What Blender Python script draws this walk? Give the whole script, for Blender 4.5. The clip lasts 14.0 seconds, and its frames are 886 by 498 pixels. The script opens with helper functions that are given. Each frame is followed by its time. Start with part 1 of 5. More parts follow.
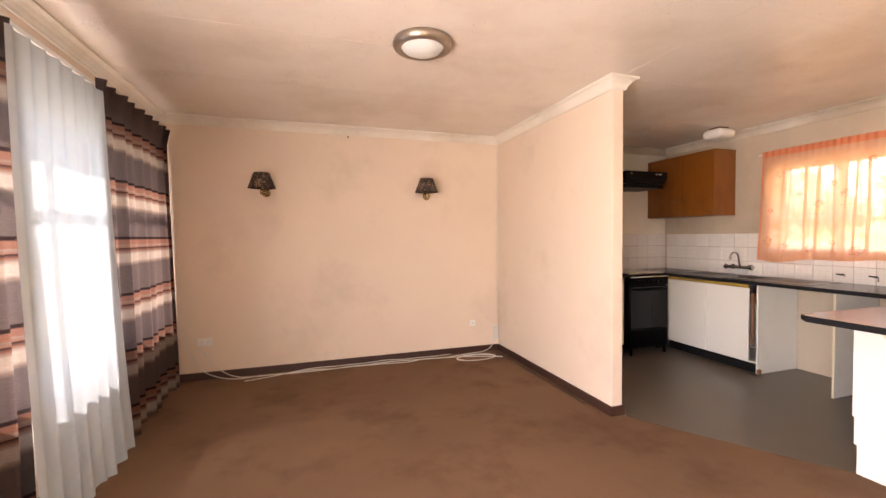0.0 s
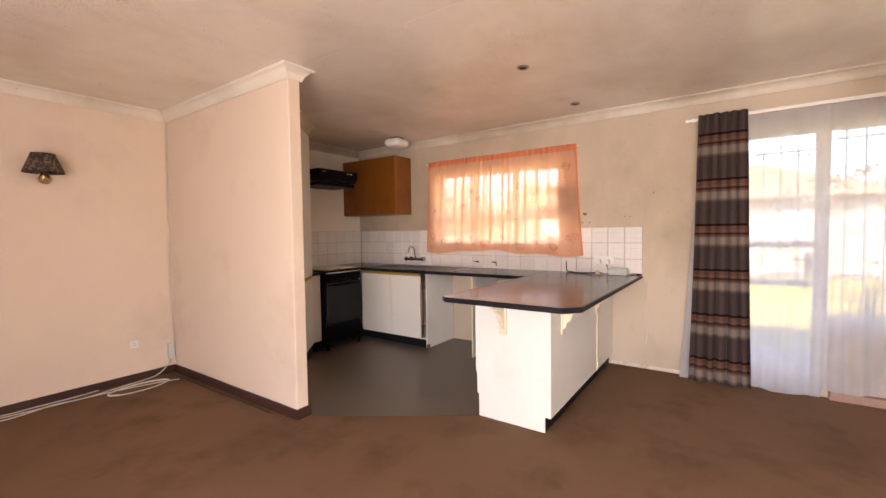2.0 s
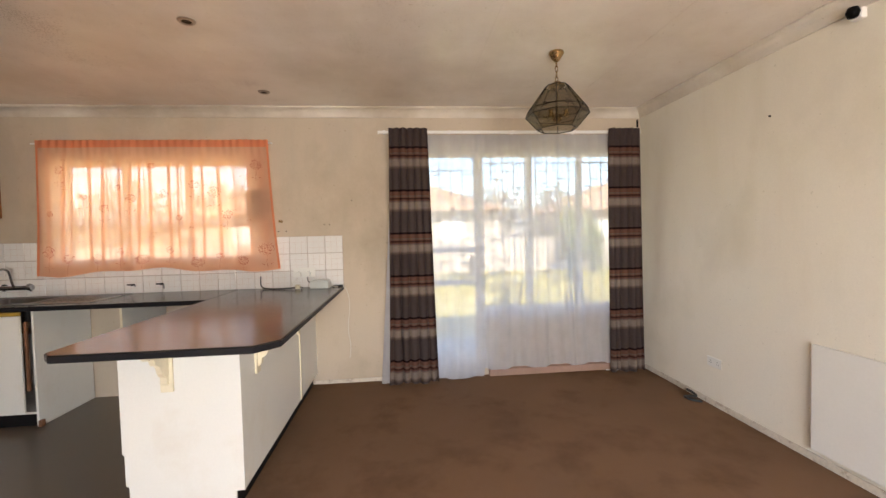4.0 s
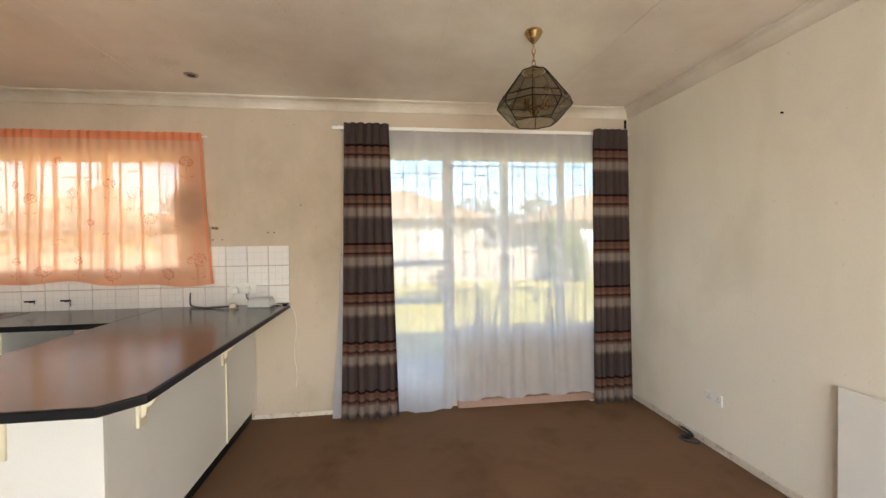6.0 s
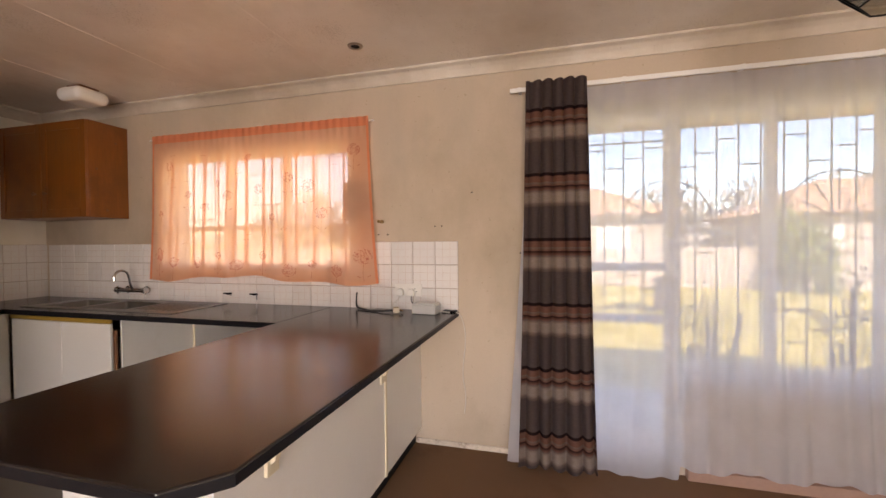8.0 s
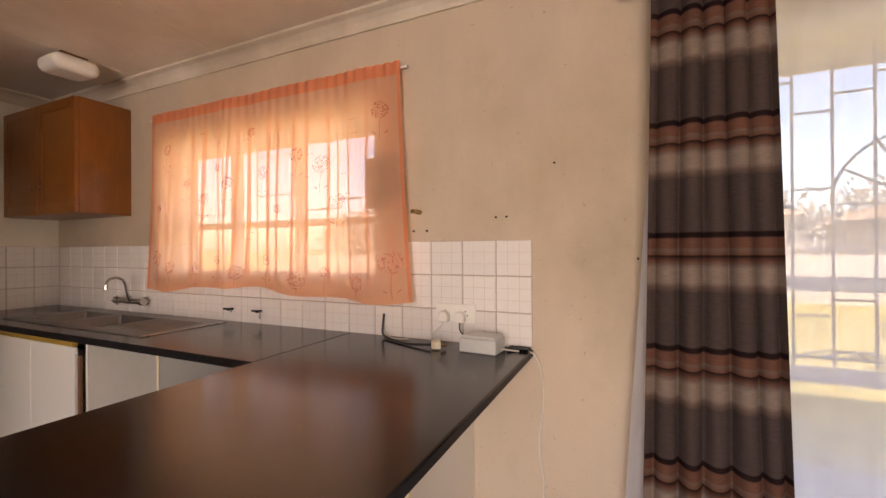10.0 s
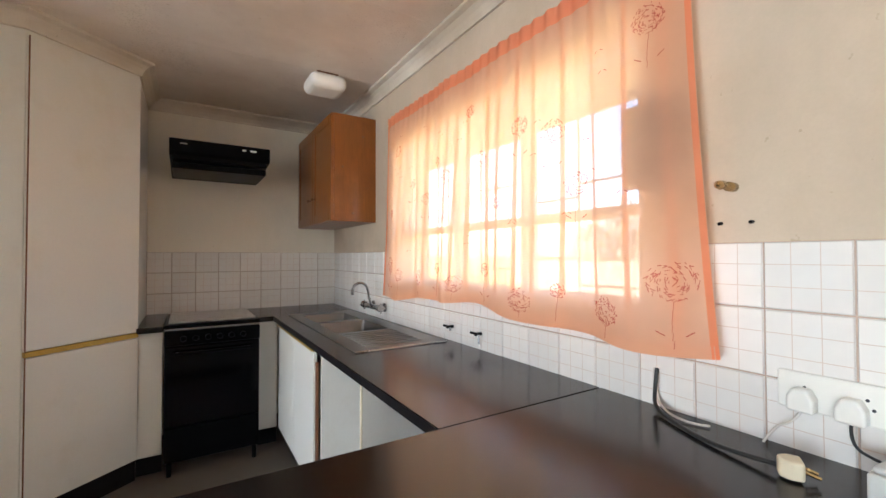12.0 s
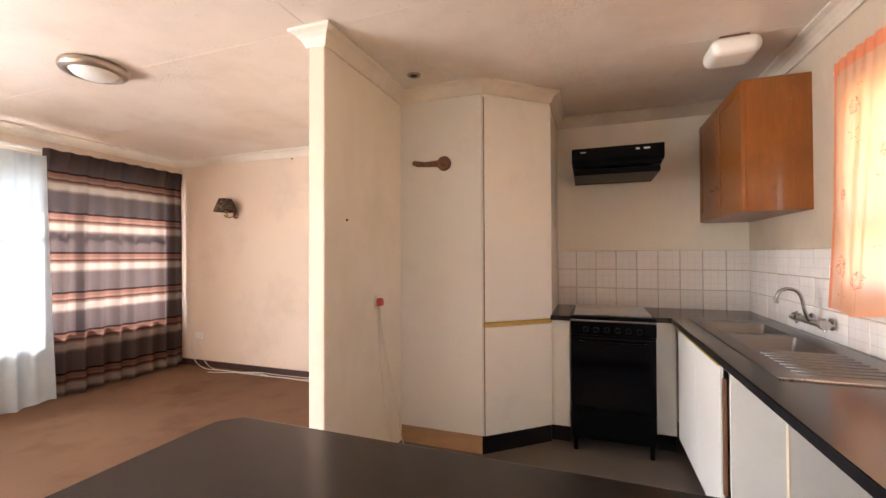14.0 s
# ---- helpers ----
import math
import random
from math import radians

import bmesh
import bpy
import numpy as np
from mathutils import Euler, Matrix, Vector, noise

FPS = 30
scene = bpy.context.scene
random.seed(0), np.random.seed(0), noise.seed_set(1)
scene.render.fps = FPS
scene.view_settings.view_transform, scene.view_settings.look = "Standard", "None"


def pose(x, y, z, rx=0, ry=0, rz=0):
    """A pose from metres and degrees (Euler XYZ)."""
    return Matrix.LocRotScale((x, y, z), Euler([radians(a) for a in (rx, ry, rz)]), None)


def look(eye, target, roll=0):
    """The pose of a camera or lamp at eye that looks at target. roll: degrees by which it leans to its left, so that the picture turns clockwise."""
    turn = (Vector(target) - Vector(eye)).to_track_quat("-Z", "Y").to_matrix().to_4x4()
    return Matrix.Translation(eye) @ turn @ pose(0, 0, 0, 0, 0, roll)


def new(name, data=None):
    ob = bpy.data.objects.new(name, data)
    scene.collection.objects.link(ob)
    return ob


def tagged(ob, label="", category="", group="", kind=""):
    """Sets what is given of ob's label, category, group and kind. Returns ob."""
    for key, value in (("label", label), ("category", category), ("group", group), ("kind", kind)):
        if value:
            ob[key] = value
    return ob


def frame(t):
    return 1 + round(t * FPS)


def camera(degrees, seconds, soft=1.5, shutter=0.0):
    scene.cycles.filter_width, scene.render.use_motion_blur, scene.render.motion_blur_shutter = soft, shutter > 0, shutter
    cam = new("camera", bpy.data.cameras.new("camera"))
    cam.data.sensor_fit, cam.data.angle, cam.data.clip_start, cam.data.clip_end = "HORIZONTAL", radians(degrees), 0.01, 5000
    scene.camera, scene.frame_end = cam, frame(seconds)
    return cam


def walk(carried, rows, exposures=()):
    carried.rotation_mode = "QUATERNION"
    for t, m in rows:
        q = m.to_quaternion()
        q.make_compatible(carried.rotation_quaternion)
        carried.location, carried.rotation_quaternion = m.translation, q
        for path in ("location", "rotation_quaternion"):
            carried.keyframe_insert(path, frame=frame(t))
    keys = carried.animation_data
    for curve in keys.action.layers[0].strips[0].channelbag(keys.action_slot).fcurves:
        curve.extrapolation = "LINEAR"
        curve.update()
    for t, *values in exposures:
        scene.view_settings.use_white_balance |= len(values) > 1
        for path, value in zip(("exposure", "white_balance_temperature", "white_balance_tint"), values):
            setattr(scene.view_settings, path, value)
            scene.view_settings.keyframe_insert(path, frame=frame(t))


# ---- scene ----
cam = camera(94.0, 14.0)
PATH = [
    (0, (-0.039, 0.186, 1.386), (0.58, 2.087, 1.325), -0.5),
    (0.5, (-0.039, 0.175, 1.37), (0.912, 1.933, 1.298), -0.6),
    (1, (0.031, 0.157, 1.368), (1.256, 1.736, 1.288), -0.7),
    (1.5, (0.159, 0.162, 1.365), (1.609, 1.537, 1.283), -0.7),
    (2, (0.31, 0.161, 1.368), (1.951, 1.3, 1.284), -0.8),
    (2.5, (0.425, 0.187, 1.356), (2.231, 1.043, 1.268), -0.9),
    (3, (0.592, 0.283, 1.375), (2.523, 0.796, 1.292), -1.2),
    (3.5, (0.714, 0.333, 1.383), (2.707, 0.479, 1.303), -1.5),
    (4, (0.794, 0.29, 1.382), (2.783, 0.101, 1.308), -1.4),
    (6.5, (1.435, 0.053, 1.408), (3.417, -0.211, 1.372), -0.7),
    (7, (1.626, 0.124, 1.401), (3.626, 0.158, 1.364), -0.6),
    (7.5, (1.808, 0.172, 1.378), (3.783, 0.489, 1.342), -0.7),
    (8, (2.028, 0.222, 1.383), (3.956, 0.752, 1.35), -0.5),
    (10.5, (3.167, 0.566, 1.344), (4.934, 1.504, 1.37), -0.2),
    (11, (3.369, 0.682, 1.346), (5.021, 1.809, 1.391), -0.0),
    (11.5, (3.483, 0.802, 1.356), (4.911, 2.202, 1.394), -0.3),
    (12, (3.54, 0.901, 1.356), (4.595, 2.599, 1.392), -0.1),
    (12.5, (3.593, 0.946, 1.362), (4.219, 2.845, 1.395), 0.0),
    (13, (3.632, 0.955, 1.347), (3.824, 2.945, 1.384), -0.0),
    (13.5, (3.624, 0.933, 1.356), (3.406, 2.921, 1.385), -0.1),
    (14, (3.573, 0.921, 1.362), (2.895, 2.802, 1.39), -0.2),
]
walk(cam, [(t, look(eye, target, roll)) for t, eye, target, roll in PATH],
     [(0, 3.5, 6750, 23), (1.0, 3.35, 6750, 24), (2.0, 3.15, 6650, 24), (4.2, 2.9, 6300, 12), (6.3, 2.85, 6250, 8), (8.2, 2.75, 6850, 24), (10.5, 2.85, 7150, 26), (11.5, 3.2, 5550, 6), (12.3, 3.65, 5350, 7), (13.2, 3.85, 5550, 13), (14, 3.95, 6050, 17)])

# ---- light ----
SUN_EL, SUN_AZ = 46.0, 97.0      # degrees; azimuth from +y towards -x
world = bpy.data.worlds.new("sky")
scene.world = world
world.use_nodes = True
wn = world.node_tree
sky = wn.nodes.new("ShaderNodeTexSky")
sky.sky_type = "NISHITA"
sky.sun_disc = False
sky.sun_elevation = radians(SUN_EL)
sky.sun_rotation = radians(-SUN_AZ)
wn.links.new(sky.outputs[0], wn.nodes["Background"].inputs[0])
wn.nodes["Background"].inputs[1].default_value = 0.15
sun_data = bpy.data.lights.new("sun", "SUN")
sun_data.energy, sun_data.angle, sun_data.color = 4.0, radians(0.5), (1.0, 0.93, 0.82)
sun = new("sun", sun_data)
sd = Vector((-math.sin(radians(SUN_AZ)) * math.cos(radians(SUN_EL)), math.cos(radians(SUN_AZ)) * math.cos(radians(SUN_EL)), math.sin(radians(SUN_EL))))
sun.matrix_world = look(sd * 30, (0, 0, 0))


def window_light(name, at, target, w, h, power, col=(1, 1, 1)):
    """Daylight that comes in at a window's opening, and fill light at the added west door."""
    d = bpy.data.lights.new(name, "AREA")
    d.shape, d.size, d.size_y, d.energy, d.color = "RECTANGLE", w, h, power, col
    new(name, d).matrix_world = look(at, target)


window_light("lounge_daylight", (-1.63, 3.13, 1.40), (0, 3.13, 1.40), 2.6, 1.4, 10, (0.97, 0.97, 1.0))
# fill light in an added opening, out of view, that brightens the whole room
window_light("unseen_door_fill", (-1.66, -0.2, 1.08), (0, -0.2, 1.08), 2.5, 2.0, 27.5, (1.0, 0.96, 0.94))
window_light("kitchen_daylight", (4.93, 2.52, 1.65), (0, 2.52, 1.65), 1.6, 0.98, 0.95, (1.0, 0.84, 0.6))


# ---- materials ----
def links(m):
    return m.node_tree.nodes, m.node_tree.links


def rgba(c):
    return (*c, 1.0)


def surface(name, col, rough=0.6, var=0.12, scale=3.0, fine=60.0, bump=0.15, metal=0.0, stain=None, stain_scale=1.2, stain_at=(0.55, 0.75), spec=0.5, sheen=0.0, stretch=(1, 1, 1), rvar=0.12, coat=0.0, per_piece=0.0):
    """A Principled surface with large and fine variation, optional stains, fine relief."""
    m = bpy.data.materials.new(name)
    m.use_nodes = True
    n, l = links(m)
    b = n["Principled BSDF"]
    tc = n.new("ShaderNodeTexCoord")
    mp = n.new("ShaderNodeMapping")
    mp.inputs["Scale"].default_value = stretch
    l.new(tc.outputs["Object"], mp.inputs[0])
    big = n.new("ShaderNodeTexNoise")
    big.inputs["Scale"].default_value, big.inputs["Detail"].default_value = scale, 5
    small = n.new("ShaderNodeTexNoise")
    small.inputs["Scale"].default_value, small.inputs["Detail"].default_value = fine, 3
    for q in (big, small):
        l.new(mp.outputs[0], q.inputs["Vector"])
    add = n.new("ShaderNodeMath")
    add.operation = "ADD"
    half = n.new("ShaderNodeMath")
    half.operation = "MULTIPLY"
    half.inputs[1].default_value = 0.5
    l.new(big.outputs[0], add.inputs[0])
    l.new(small.outputs[0], add.inputs[1])
    l.new(add.outputs[0], half.inputs[0])
    mix = n.new("ShaderNodeMix")
    mix.data_type = "RGBA"
    mix.inputs[6].default_value = rgba([max(0, c * (1 - 2 * var)) for c in col])
    mix.inputs[7].default_value = rgba([min(1, c * (1 + 2 * var)) for c in col])
    l.new(half.outputs[0], mix.inputs[0])
    out = mix.outputs[2]
    if stain:
        st = n.new("ShaderNodeTexNoise")
        st.inputs["Scale"].default_value, st.inputs["Detail"].default_value = stain_scale, 7
        st.inputs["Roughness"].default_value = 0.65
        l.new(tc.outputs["Object"], st.inputs["Vector"])
        mr = n.new("ShaderNodeMapRange")
        mr.inputs[1].default_value, mr.inputs[2].default_value = stain_at
        l.new(st.outputs[0], mr.inputs[0])
        m2 = n.new("ShaderNodeMix")
        m2.data_type = "RGBA"
        m2.inputs[7].default_value = rgba(stain)
        l.new(mr.outputs[0], m2.inputs[0])
        l.new(out, m2.inputs[6])
        out = m2.outputs[2]
    if per_piece:
        oi = n.new("ShaderNodeObjectInfo")
        mr2 = n.new("ShaderNodeMapRange")
        mr2.inputs[3].default_value, mr2.inputs[4].default_value = 1 - per_piece, 1 + per_piece
        l.new(oi.outputs["Random"], mr2.inputs[0])
        hv = n.new("ShaderNodeHueSaturation")
        l.new(mr2.outputs[0], hv.inputs["Value"])
        l.new(out, hv.inputs["Color"])
        out = hv.outputs[0]
    l.new(out, b.inputs["Base Color"])
    rr = n.new("ShaderNodeMapRange")
    rr.inputs[3].default_value, rr.inputs[4].default_value = max(0.02, rough - rvar), min(1, rough + rvar)
    l.new(half.outputs[0], rr.inputs[0])
    l.new(rr.outputs[0], b.inputs["Roughness"])
    b.inputs["Metallic"].default_value = metal
    b.inputs["Specular IOR Level"].default_value = spec
    b.inputs["Sheen Weight"].default_value = sheen
    b.inputs["Coat Weight"].default_value = coat
    if bump:
        bp = n.new("ShaderNodeBump")
        bp.inputs["Strength"].default_value, bp.inputs["Distance"].default_value = bump, 0.004
        l.new(half.outputs[0], bp.inputs["Height"])
        l.new(bp.outputs[0], b.inputs["Normal"])
    return m


def cloth(name, col, see, through_light, weave=900.0, var=0.1, edge=None):
    """A thin cloth: part see-through holes, part light passing, part plain."""
    m = bpy.data.materials.new(name)
    m.use_nodes = True
    n, l = links(m)
    n.remove(n["Principled BSDF"])
    o = n["Material Output"]
    tc = n.new("ShaderNodeTexCoord")
    ns = n.new("ShaderNodeTexNoise")
    ns.inputs["Scale"].default_value, ns.inputs["Detail"].default_value = 9, 4
    l.new(tc.outputs["Object"], ns.inputs["Vector"])
    mix = n.new("ShaderNodeMix")
    mix.data_type = "RGBA"
    mix.inputs[6].default_value = rgba([c * (1 - var) for c in col])
    mix.inputs[7].default_value = rgba([min(1, c * (1 + var)) for c in col])
    l.new(ns.outputs[0], mix.inputs[0])
    d, t, p = n.new("ShaderNodeBsdfDiffuse"), n.new("ShaderNodeBsdfTranslucent"), n.new("ShaderNodeBsdfTransparent")
    l.new(mix.outputs[2], d.inputs[0])
    l.new(mix.outputs[2], t.inputs[0])
    a, b = n.new("ShaderNodeMixShader"), n.new("ShaderNodeMixShader")
    a.inputs[0].default_value = through_light
    l.new(d.outputs[0], a.inputs[1])
    l.new(t.outputs[0], a.inputs[2])
    b.inputs[0].default_value = see
    if edge:
        p.inputs[0].default_value = rgba(edge)
    l.new(a.outputs[0], b.inputs[1])
    l.new(p.outputs[0], b.inputs[2])
    l.new(b.outputs[0], o.inputs[0])
    return m


def striped_cloth(name):
    """Woven curtain in repeating bands: grey-brown, dark line, rust, cream."""
    m = cloth(name, (0.3, 0.3, 0.3), 0.0, 0.22)
    n, l = links(m)
    tc = n.new("ShaderNodeTexCoord")
    sp = n.new("ShaderNodeSeparateXYZ")
    l.new(tc.outputs["Object"], sp.inputs[0])
    dv = n.new("ShaderNodeMath")
    dv.operation = "DIVIDE"
    dv.inputs[1].default_value = 0.39
    l.new(sp.outputs[2], dv.inputs[0])
    fr = n.new("ShaderNodeMath")
    fr.operation = "FRACT"
    ph = n.new("ShaderNodeMath")
    ph.inputs[1].default_value = 0.29
    l.new(dv.outputs[0], ph.inputs[0])
    l.new(ph.outputs[0], fr.inputs[0])
    cr = n.new("ShaderNodeValToRGB")
    r = cr.color_ramp
    r.interpolation = "LINEAR"
    grey, dark, rust, cream, tan = (0.072, 0.053, 0.048), (0.02, 0.012, 0.012), (0.135, 0.064, 0.044), (0.23, 0.18, 0.148), (0.14, 0.10, 0.08)
    stops = [(0.0, grey), (0.36, grey), (0.41, tan), (0.45, cream), (0.57, cream), (0.61, tan), (0.63, rust), (0.68, dark), (0.69, rust), (0.74, tan), (0.75, rust), (0.83, rust), (0.845, dark), (0.88, dark), (0.895, grey), (0.99, grey)]
    r.elements[0].position, r.elements[0].color = stops[0][0], rgba(stops[0][1])
    r.elements[1].position, r.elements[1].color = stops[-1][0], rgba(stops[-1][1])
    for at, c in stops[1:-1]:
        r.elements.new(at).color = rgba(c)
    l.new(fr.outputs[0], cr.inputs[0])
    ns = n.new("ShaderNodeTexNoise")
    ns.inputs["Scale"].default_value = 1.0
    mp = n.new("ShaderNodeMapping")
    mp.inputs["Scale"].default_value = (40, 40, 700)
    l.new(tc.outputs["Object"], mp.inputs[0])
    l.new(mp.outputs[0], ns.inputs["Vector"])
    mr = n.new("ShaderNodeMapRange")
    mr.inputs[3].default_value, mr.inputs[4].default_value = 0.6, 1.4
    l.new(ns.outputs[0], mr.inputs[0])
    hv = n.new("ShaderNodeHueSaturation")
    l.new(mr.outputs[0], hv.inputs["Value"])
    l.new(cr.outputs[0], hv.inputs["Color"])
    for q in list(n):
        if q.type in ("BSDF_DIFFUSE", "BSDF_TRANSLUCENT"):
            l.new(hv.outputs[0], q.inputs[0])
    return m


def tile_mat(name):
    """Off-white glazed tile, each a little different."""
    m = surface(name, (0.76, 0.73, 0.69), 0.16, 0.04, 5, 30, 0.03, per_piece=0.05, rvar=0.05)
    return m


def clear(name, tint=(1, 1, 1), gloss=0.06):
    """Window glass: lets light straight through, with a weak mirror on top."""
    m = bpy.data.materials.new(name)
    m.use_nodes = True
    n, l = links(m)
    n.remove(n["Principled BSDF"])
    p, g, x = n.new("ShaderNodeBsdfTransparent"), n.new("ShaderNodeBsdfGlossy"), n.new("ShaderNodeMixShader")
    p.inputs[0].default_value = rgba(tint)
    g.inputs["Roughness"].default_value = 0.02
    x.inputs[0].default_value = gloss
    l.new(p.outputs[0], x.inputs[1])
    l.new(g.outputs[0], x.inputs[2])
    l.new(x.outputs[0], n["Material Output"].inputs[0])
    return m


def wood(name, a, b, axis=2, rough=0.35):
    """Planed wood with grain along one axis."""
    st = [14, 14, 14]
    st[axis] = 1.1
    m = surface(name, a, rough, 0.22, 1.6, 9, 0.08, stretch=tuple(st), stain=b, stain_scale=2.4, stain_at=(0.5, 0.72), coat=0.2)
    return m


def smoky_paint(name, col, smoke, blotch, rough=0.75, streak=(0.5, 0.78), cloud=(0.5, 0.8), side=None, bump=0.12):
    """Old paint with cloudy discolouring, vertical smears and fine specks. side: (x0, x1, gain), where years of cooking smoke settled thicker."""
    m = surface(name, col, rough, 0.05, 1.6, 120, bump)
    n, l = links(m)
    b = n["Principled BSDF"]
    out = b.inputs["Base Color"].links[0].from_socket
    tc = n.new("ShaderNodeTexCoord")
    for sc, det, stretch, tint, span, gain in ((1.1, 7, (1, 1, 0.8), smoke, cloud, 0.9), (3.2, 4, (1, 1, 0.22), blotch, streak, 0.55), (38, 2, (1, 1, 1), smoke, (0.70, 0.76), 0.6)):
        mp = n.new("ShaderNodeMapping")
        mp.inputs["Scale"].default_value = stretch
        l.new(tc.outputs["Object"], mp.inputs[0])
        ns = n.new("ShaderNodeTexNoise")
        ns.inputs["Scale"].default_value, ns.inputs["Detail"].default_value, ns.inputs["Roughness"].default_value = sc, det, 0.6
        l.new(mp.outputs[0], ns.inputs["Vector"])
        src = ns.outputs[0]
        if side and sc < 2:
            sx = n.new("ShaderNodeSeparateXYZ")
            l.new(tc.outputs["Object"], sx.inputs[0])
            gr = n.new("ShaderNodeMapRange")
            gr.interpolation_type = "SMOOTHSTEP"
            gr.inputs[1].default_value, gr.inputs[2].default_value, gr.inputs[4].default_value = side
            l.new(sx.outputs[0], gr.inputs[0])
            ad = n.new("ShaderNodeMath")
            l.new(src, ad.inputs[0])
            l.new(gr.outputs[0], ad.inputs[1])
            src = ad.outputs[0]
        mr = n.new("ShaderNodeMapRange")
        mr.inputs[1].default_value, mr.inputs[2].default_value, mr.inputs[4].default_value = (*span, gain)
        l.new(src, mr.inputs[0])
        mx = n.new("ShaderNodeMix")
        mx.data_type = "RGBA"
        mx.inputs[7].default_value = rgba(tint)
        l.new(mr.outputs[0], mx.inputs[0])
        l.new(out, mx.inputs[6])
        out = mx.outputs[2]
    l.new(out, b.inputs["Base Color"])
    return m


# Window wall's shade put into a darkened base, offsetting the west lamp; smoke stains besides.
EASTWALL = smoky_paint("shade_toned_smoky_cream_paint", (0.54, 0.445, 0.335), (0.34, 0.27, 0.18), (0.43, 0.38, 0.30))
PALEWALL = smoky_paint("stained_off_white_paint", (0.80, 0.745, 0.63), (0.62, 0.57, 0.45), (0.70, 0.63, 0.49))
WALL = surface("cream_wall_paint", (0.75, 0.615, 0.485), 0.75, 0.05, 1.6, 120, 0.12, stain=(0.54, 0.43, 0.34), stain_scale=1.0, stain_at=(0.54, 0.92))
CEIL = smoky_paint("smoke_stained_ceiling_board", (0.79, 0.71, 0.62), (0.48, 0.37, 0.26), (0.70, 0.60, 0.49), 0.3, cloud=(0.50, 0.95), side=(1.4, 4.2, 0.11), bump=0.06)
CORN = smoky_paint("stained_cornice_paint", (0.78, 0.72, 0.62), (0.46, 0.38, 0.28), (0.66, 0.58, 0.47), 0.6, side=(1.8, 4.3, 0.20), bump=0.08)
CARPET = surface("brown_carpet", (0.185, 0.109, 0.064), 0.97, 0.2, 1.3, 260, 0.9, stain=(0.115, 0.064, 0.037), stain_scale=1.7, stain_at=(0.5, 0.74), spec=0.1)
VINYL = surface("grey_vinyl", (0.14, 0.115, 0.09), 0.34, 0.1, 1.2, 40, 0.04, stain=(0.13, 0.11, 0.09), stain_scale=2)
SKIRT = surface("dark_skirting_wood", (0.05, 0.02, 0.013), 0.5, 0.25, 5, 40, 0.15)
SKIRTBOX = surface("pinkish_wood", (0.34, 0.21, 0.155), 0.55, 0.12, 4, 40, 0.1)
RAW = surface("raw_plaster_edge", (0.62, 0.55, 0.45), 0.9, 0.2, 9, 60, 0.6, stain=(0.2, 0.12, 0.07), stain_scale=14)
WHITE = surface("white_melamine", (0.76, 0.74, 0.68), 0.42, 0.03, 2, 90, 0.03, stain=(0.66, 0.6, 0.5), stain_scale=2.2, stain_at=(0.55, 0.9))
CREAM = surface("cream_paint_wood", (0.72, 0.64, 0.46), 0.5, 0.06, 6, 40, 0.1)
TOP = surface("dark_laminate", (0.013, 0.0108, 0.0105), 0.19, 0.08, 3, 160, 0.01, stain=(0.02, 0.0165, 0.016), stain_scale=1.5, rvar=0.08, spec=0.5)
EDGE = surface("laminate_edge", (0.011, 0.0105, 0.012), 0.45, 0.15, 8, 80, 0.05, spec=0.2)
PLINTH = surface("black_plinth", (0.009, 0.0085, 0.009), 0.5, 0.2, 8, 60, 0.08, spec=0.15)
GOLD = surface("gold_strip", (0.50, 0.33, 0.06), 0.4, 0.12, 20, 80, 0.05, metal=0.3)
PINE = wood("orange_pine", (0.225, 0.07, 0.007), (0.15, 0.043, 0.004))
PLAINWOOD = wood("light_wood", (0.46, 0.28, 0.14), (0.38, 0.22, 0.1), axis=0)
DARKWOOD = wood("carved_wood", (0.19, 0.085, 0.04), (0.1, 0.045, 0.02), axis=0, rough=0.5)
BLACK = surface("black_enamel", (0.003, 0.003, 0.0032), 0.3, 0.08, 2, 40, 0.0, rvar=0.05, spec=0.06)
BLACKGLASS = surface("black_oven_glass", (0.0025, 0.0025, 0.003), 0.1, 0.2, 4, 30, 0.0, rvar=0.03, spec=0.25)
STEEL = surface("brushed_steel", (0.55, 0.54, 0.52), 0.28, 0.08, 4, 200, 0.05, metal=1.0, stretch=(1, 8, 1))
DULLSTEEL = surface("worn_steel", (0.24, 0.235, 0.23), 0.38, 0.1, 4, 120, 0.05, metal=1.0)
CHROME = surface("chrome", (0.48, 0.48, 0.48), 0.12, 0.05, 8, 40, 0.0, metal=1.0, rvar=0.04)
BRASS = surface("tarnished_brass", (0.46, 0.33, 0.16), 0.26, 0.15, 12, 60, 0.03, metal=1.0)
TILE = tile_mat("white_glazed_tile")
GROUT = surface("tile_grout", (0.44, 0.34, 0.27), 0.9, 0.15, 12, 120, 0.3)
PLASTIC = surface("white_plastic", (0.78, 0.76, 0.7), 0.35, 0.03, 6, 60, 0.02)
GREYPLASTIC = surface("grey_white_plastic", (0.6, 0.61, 0.58), 0.35, 0.04, 6, 60, 0.02)
CABLE = surface("white_cable", (0.66, 0.62, 0.55), 0.5, 0.08, 12, 60, 0.02)
BLACKCABLE = surface("black_cable", (0.02, 0.02, 0.02), 0.45, 0.1, 12, 60, 0.02)
RED = surface("red_plastic", (0.5, 0.06, 0.03), 0.35, 0.08, 10, 50, 0.02)
FRAME = surface("white_window_frame", (0.8, 0.79, 0.75), 0.4, 0.04, 5, 60, 0.05)
IRON = surface("painted_bars", (0.34, 0.33, 0.33), 0.5, 0.1, 12, 80, 0.1)
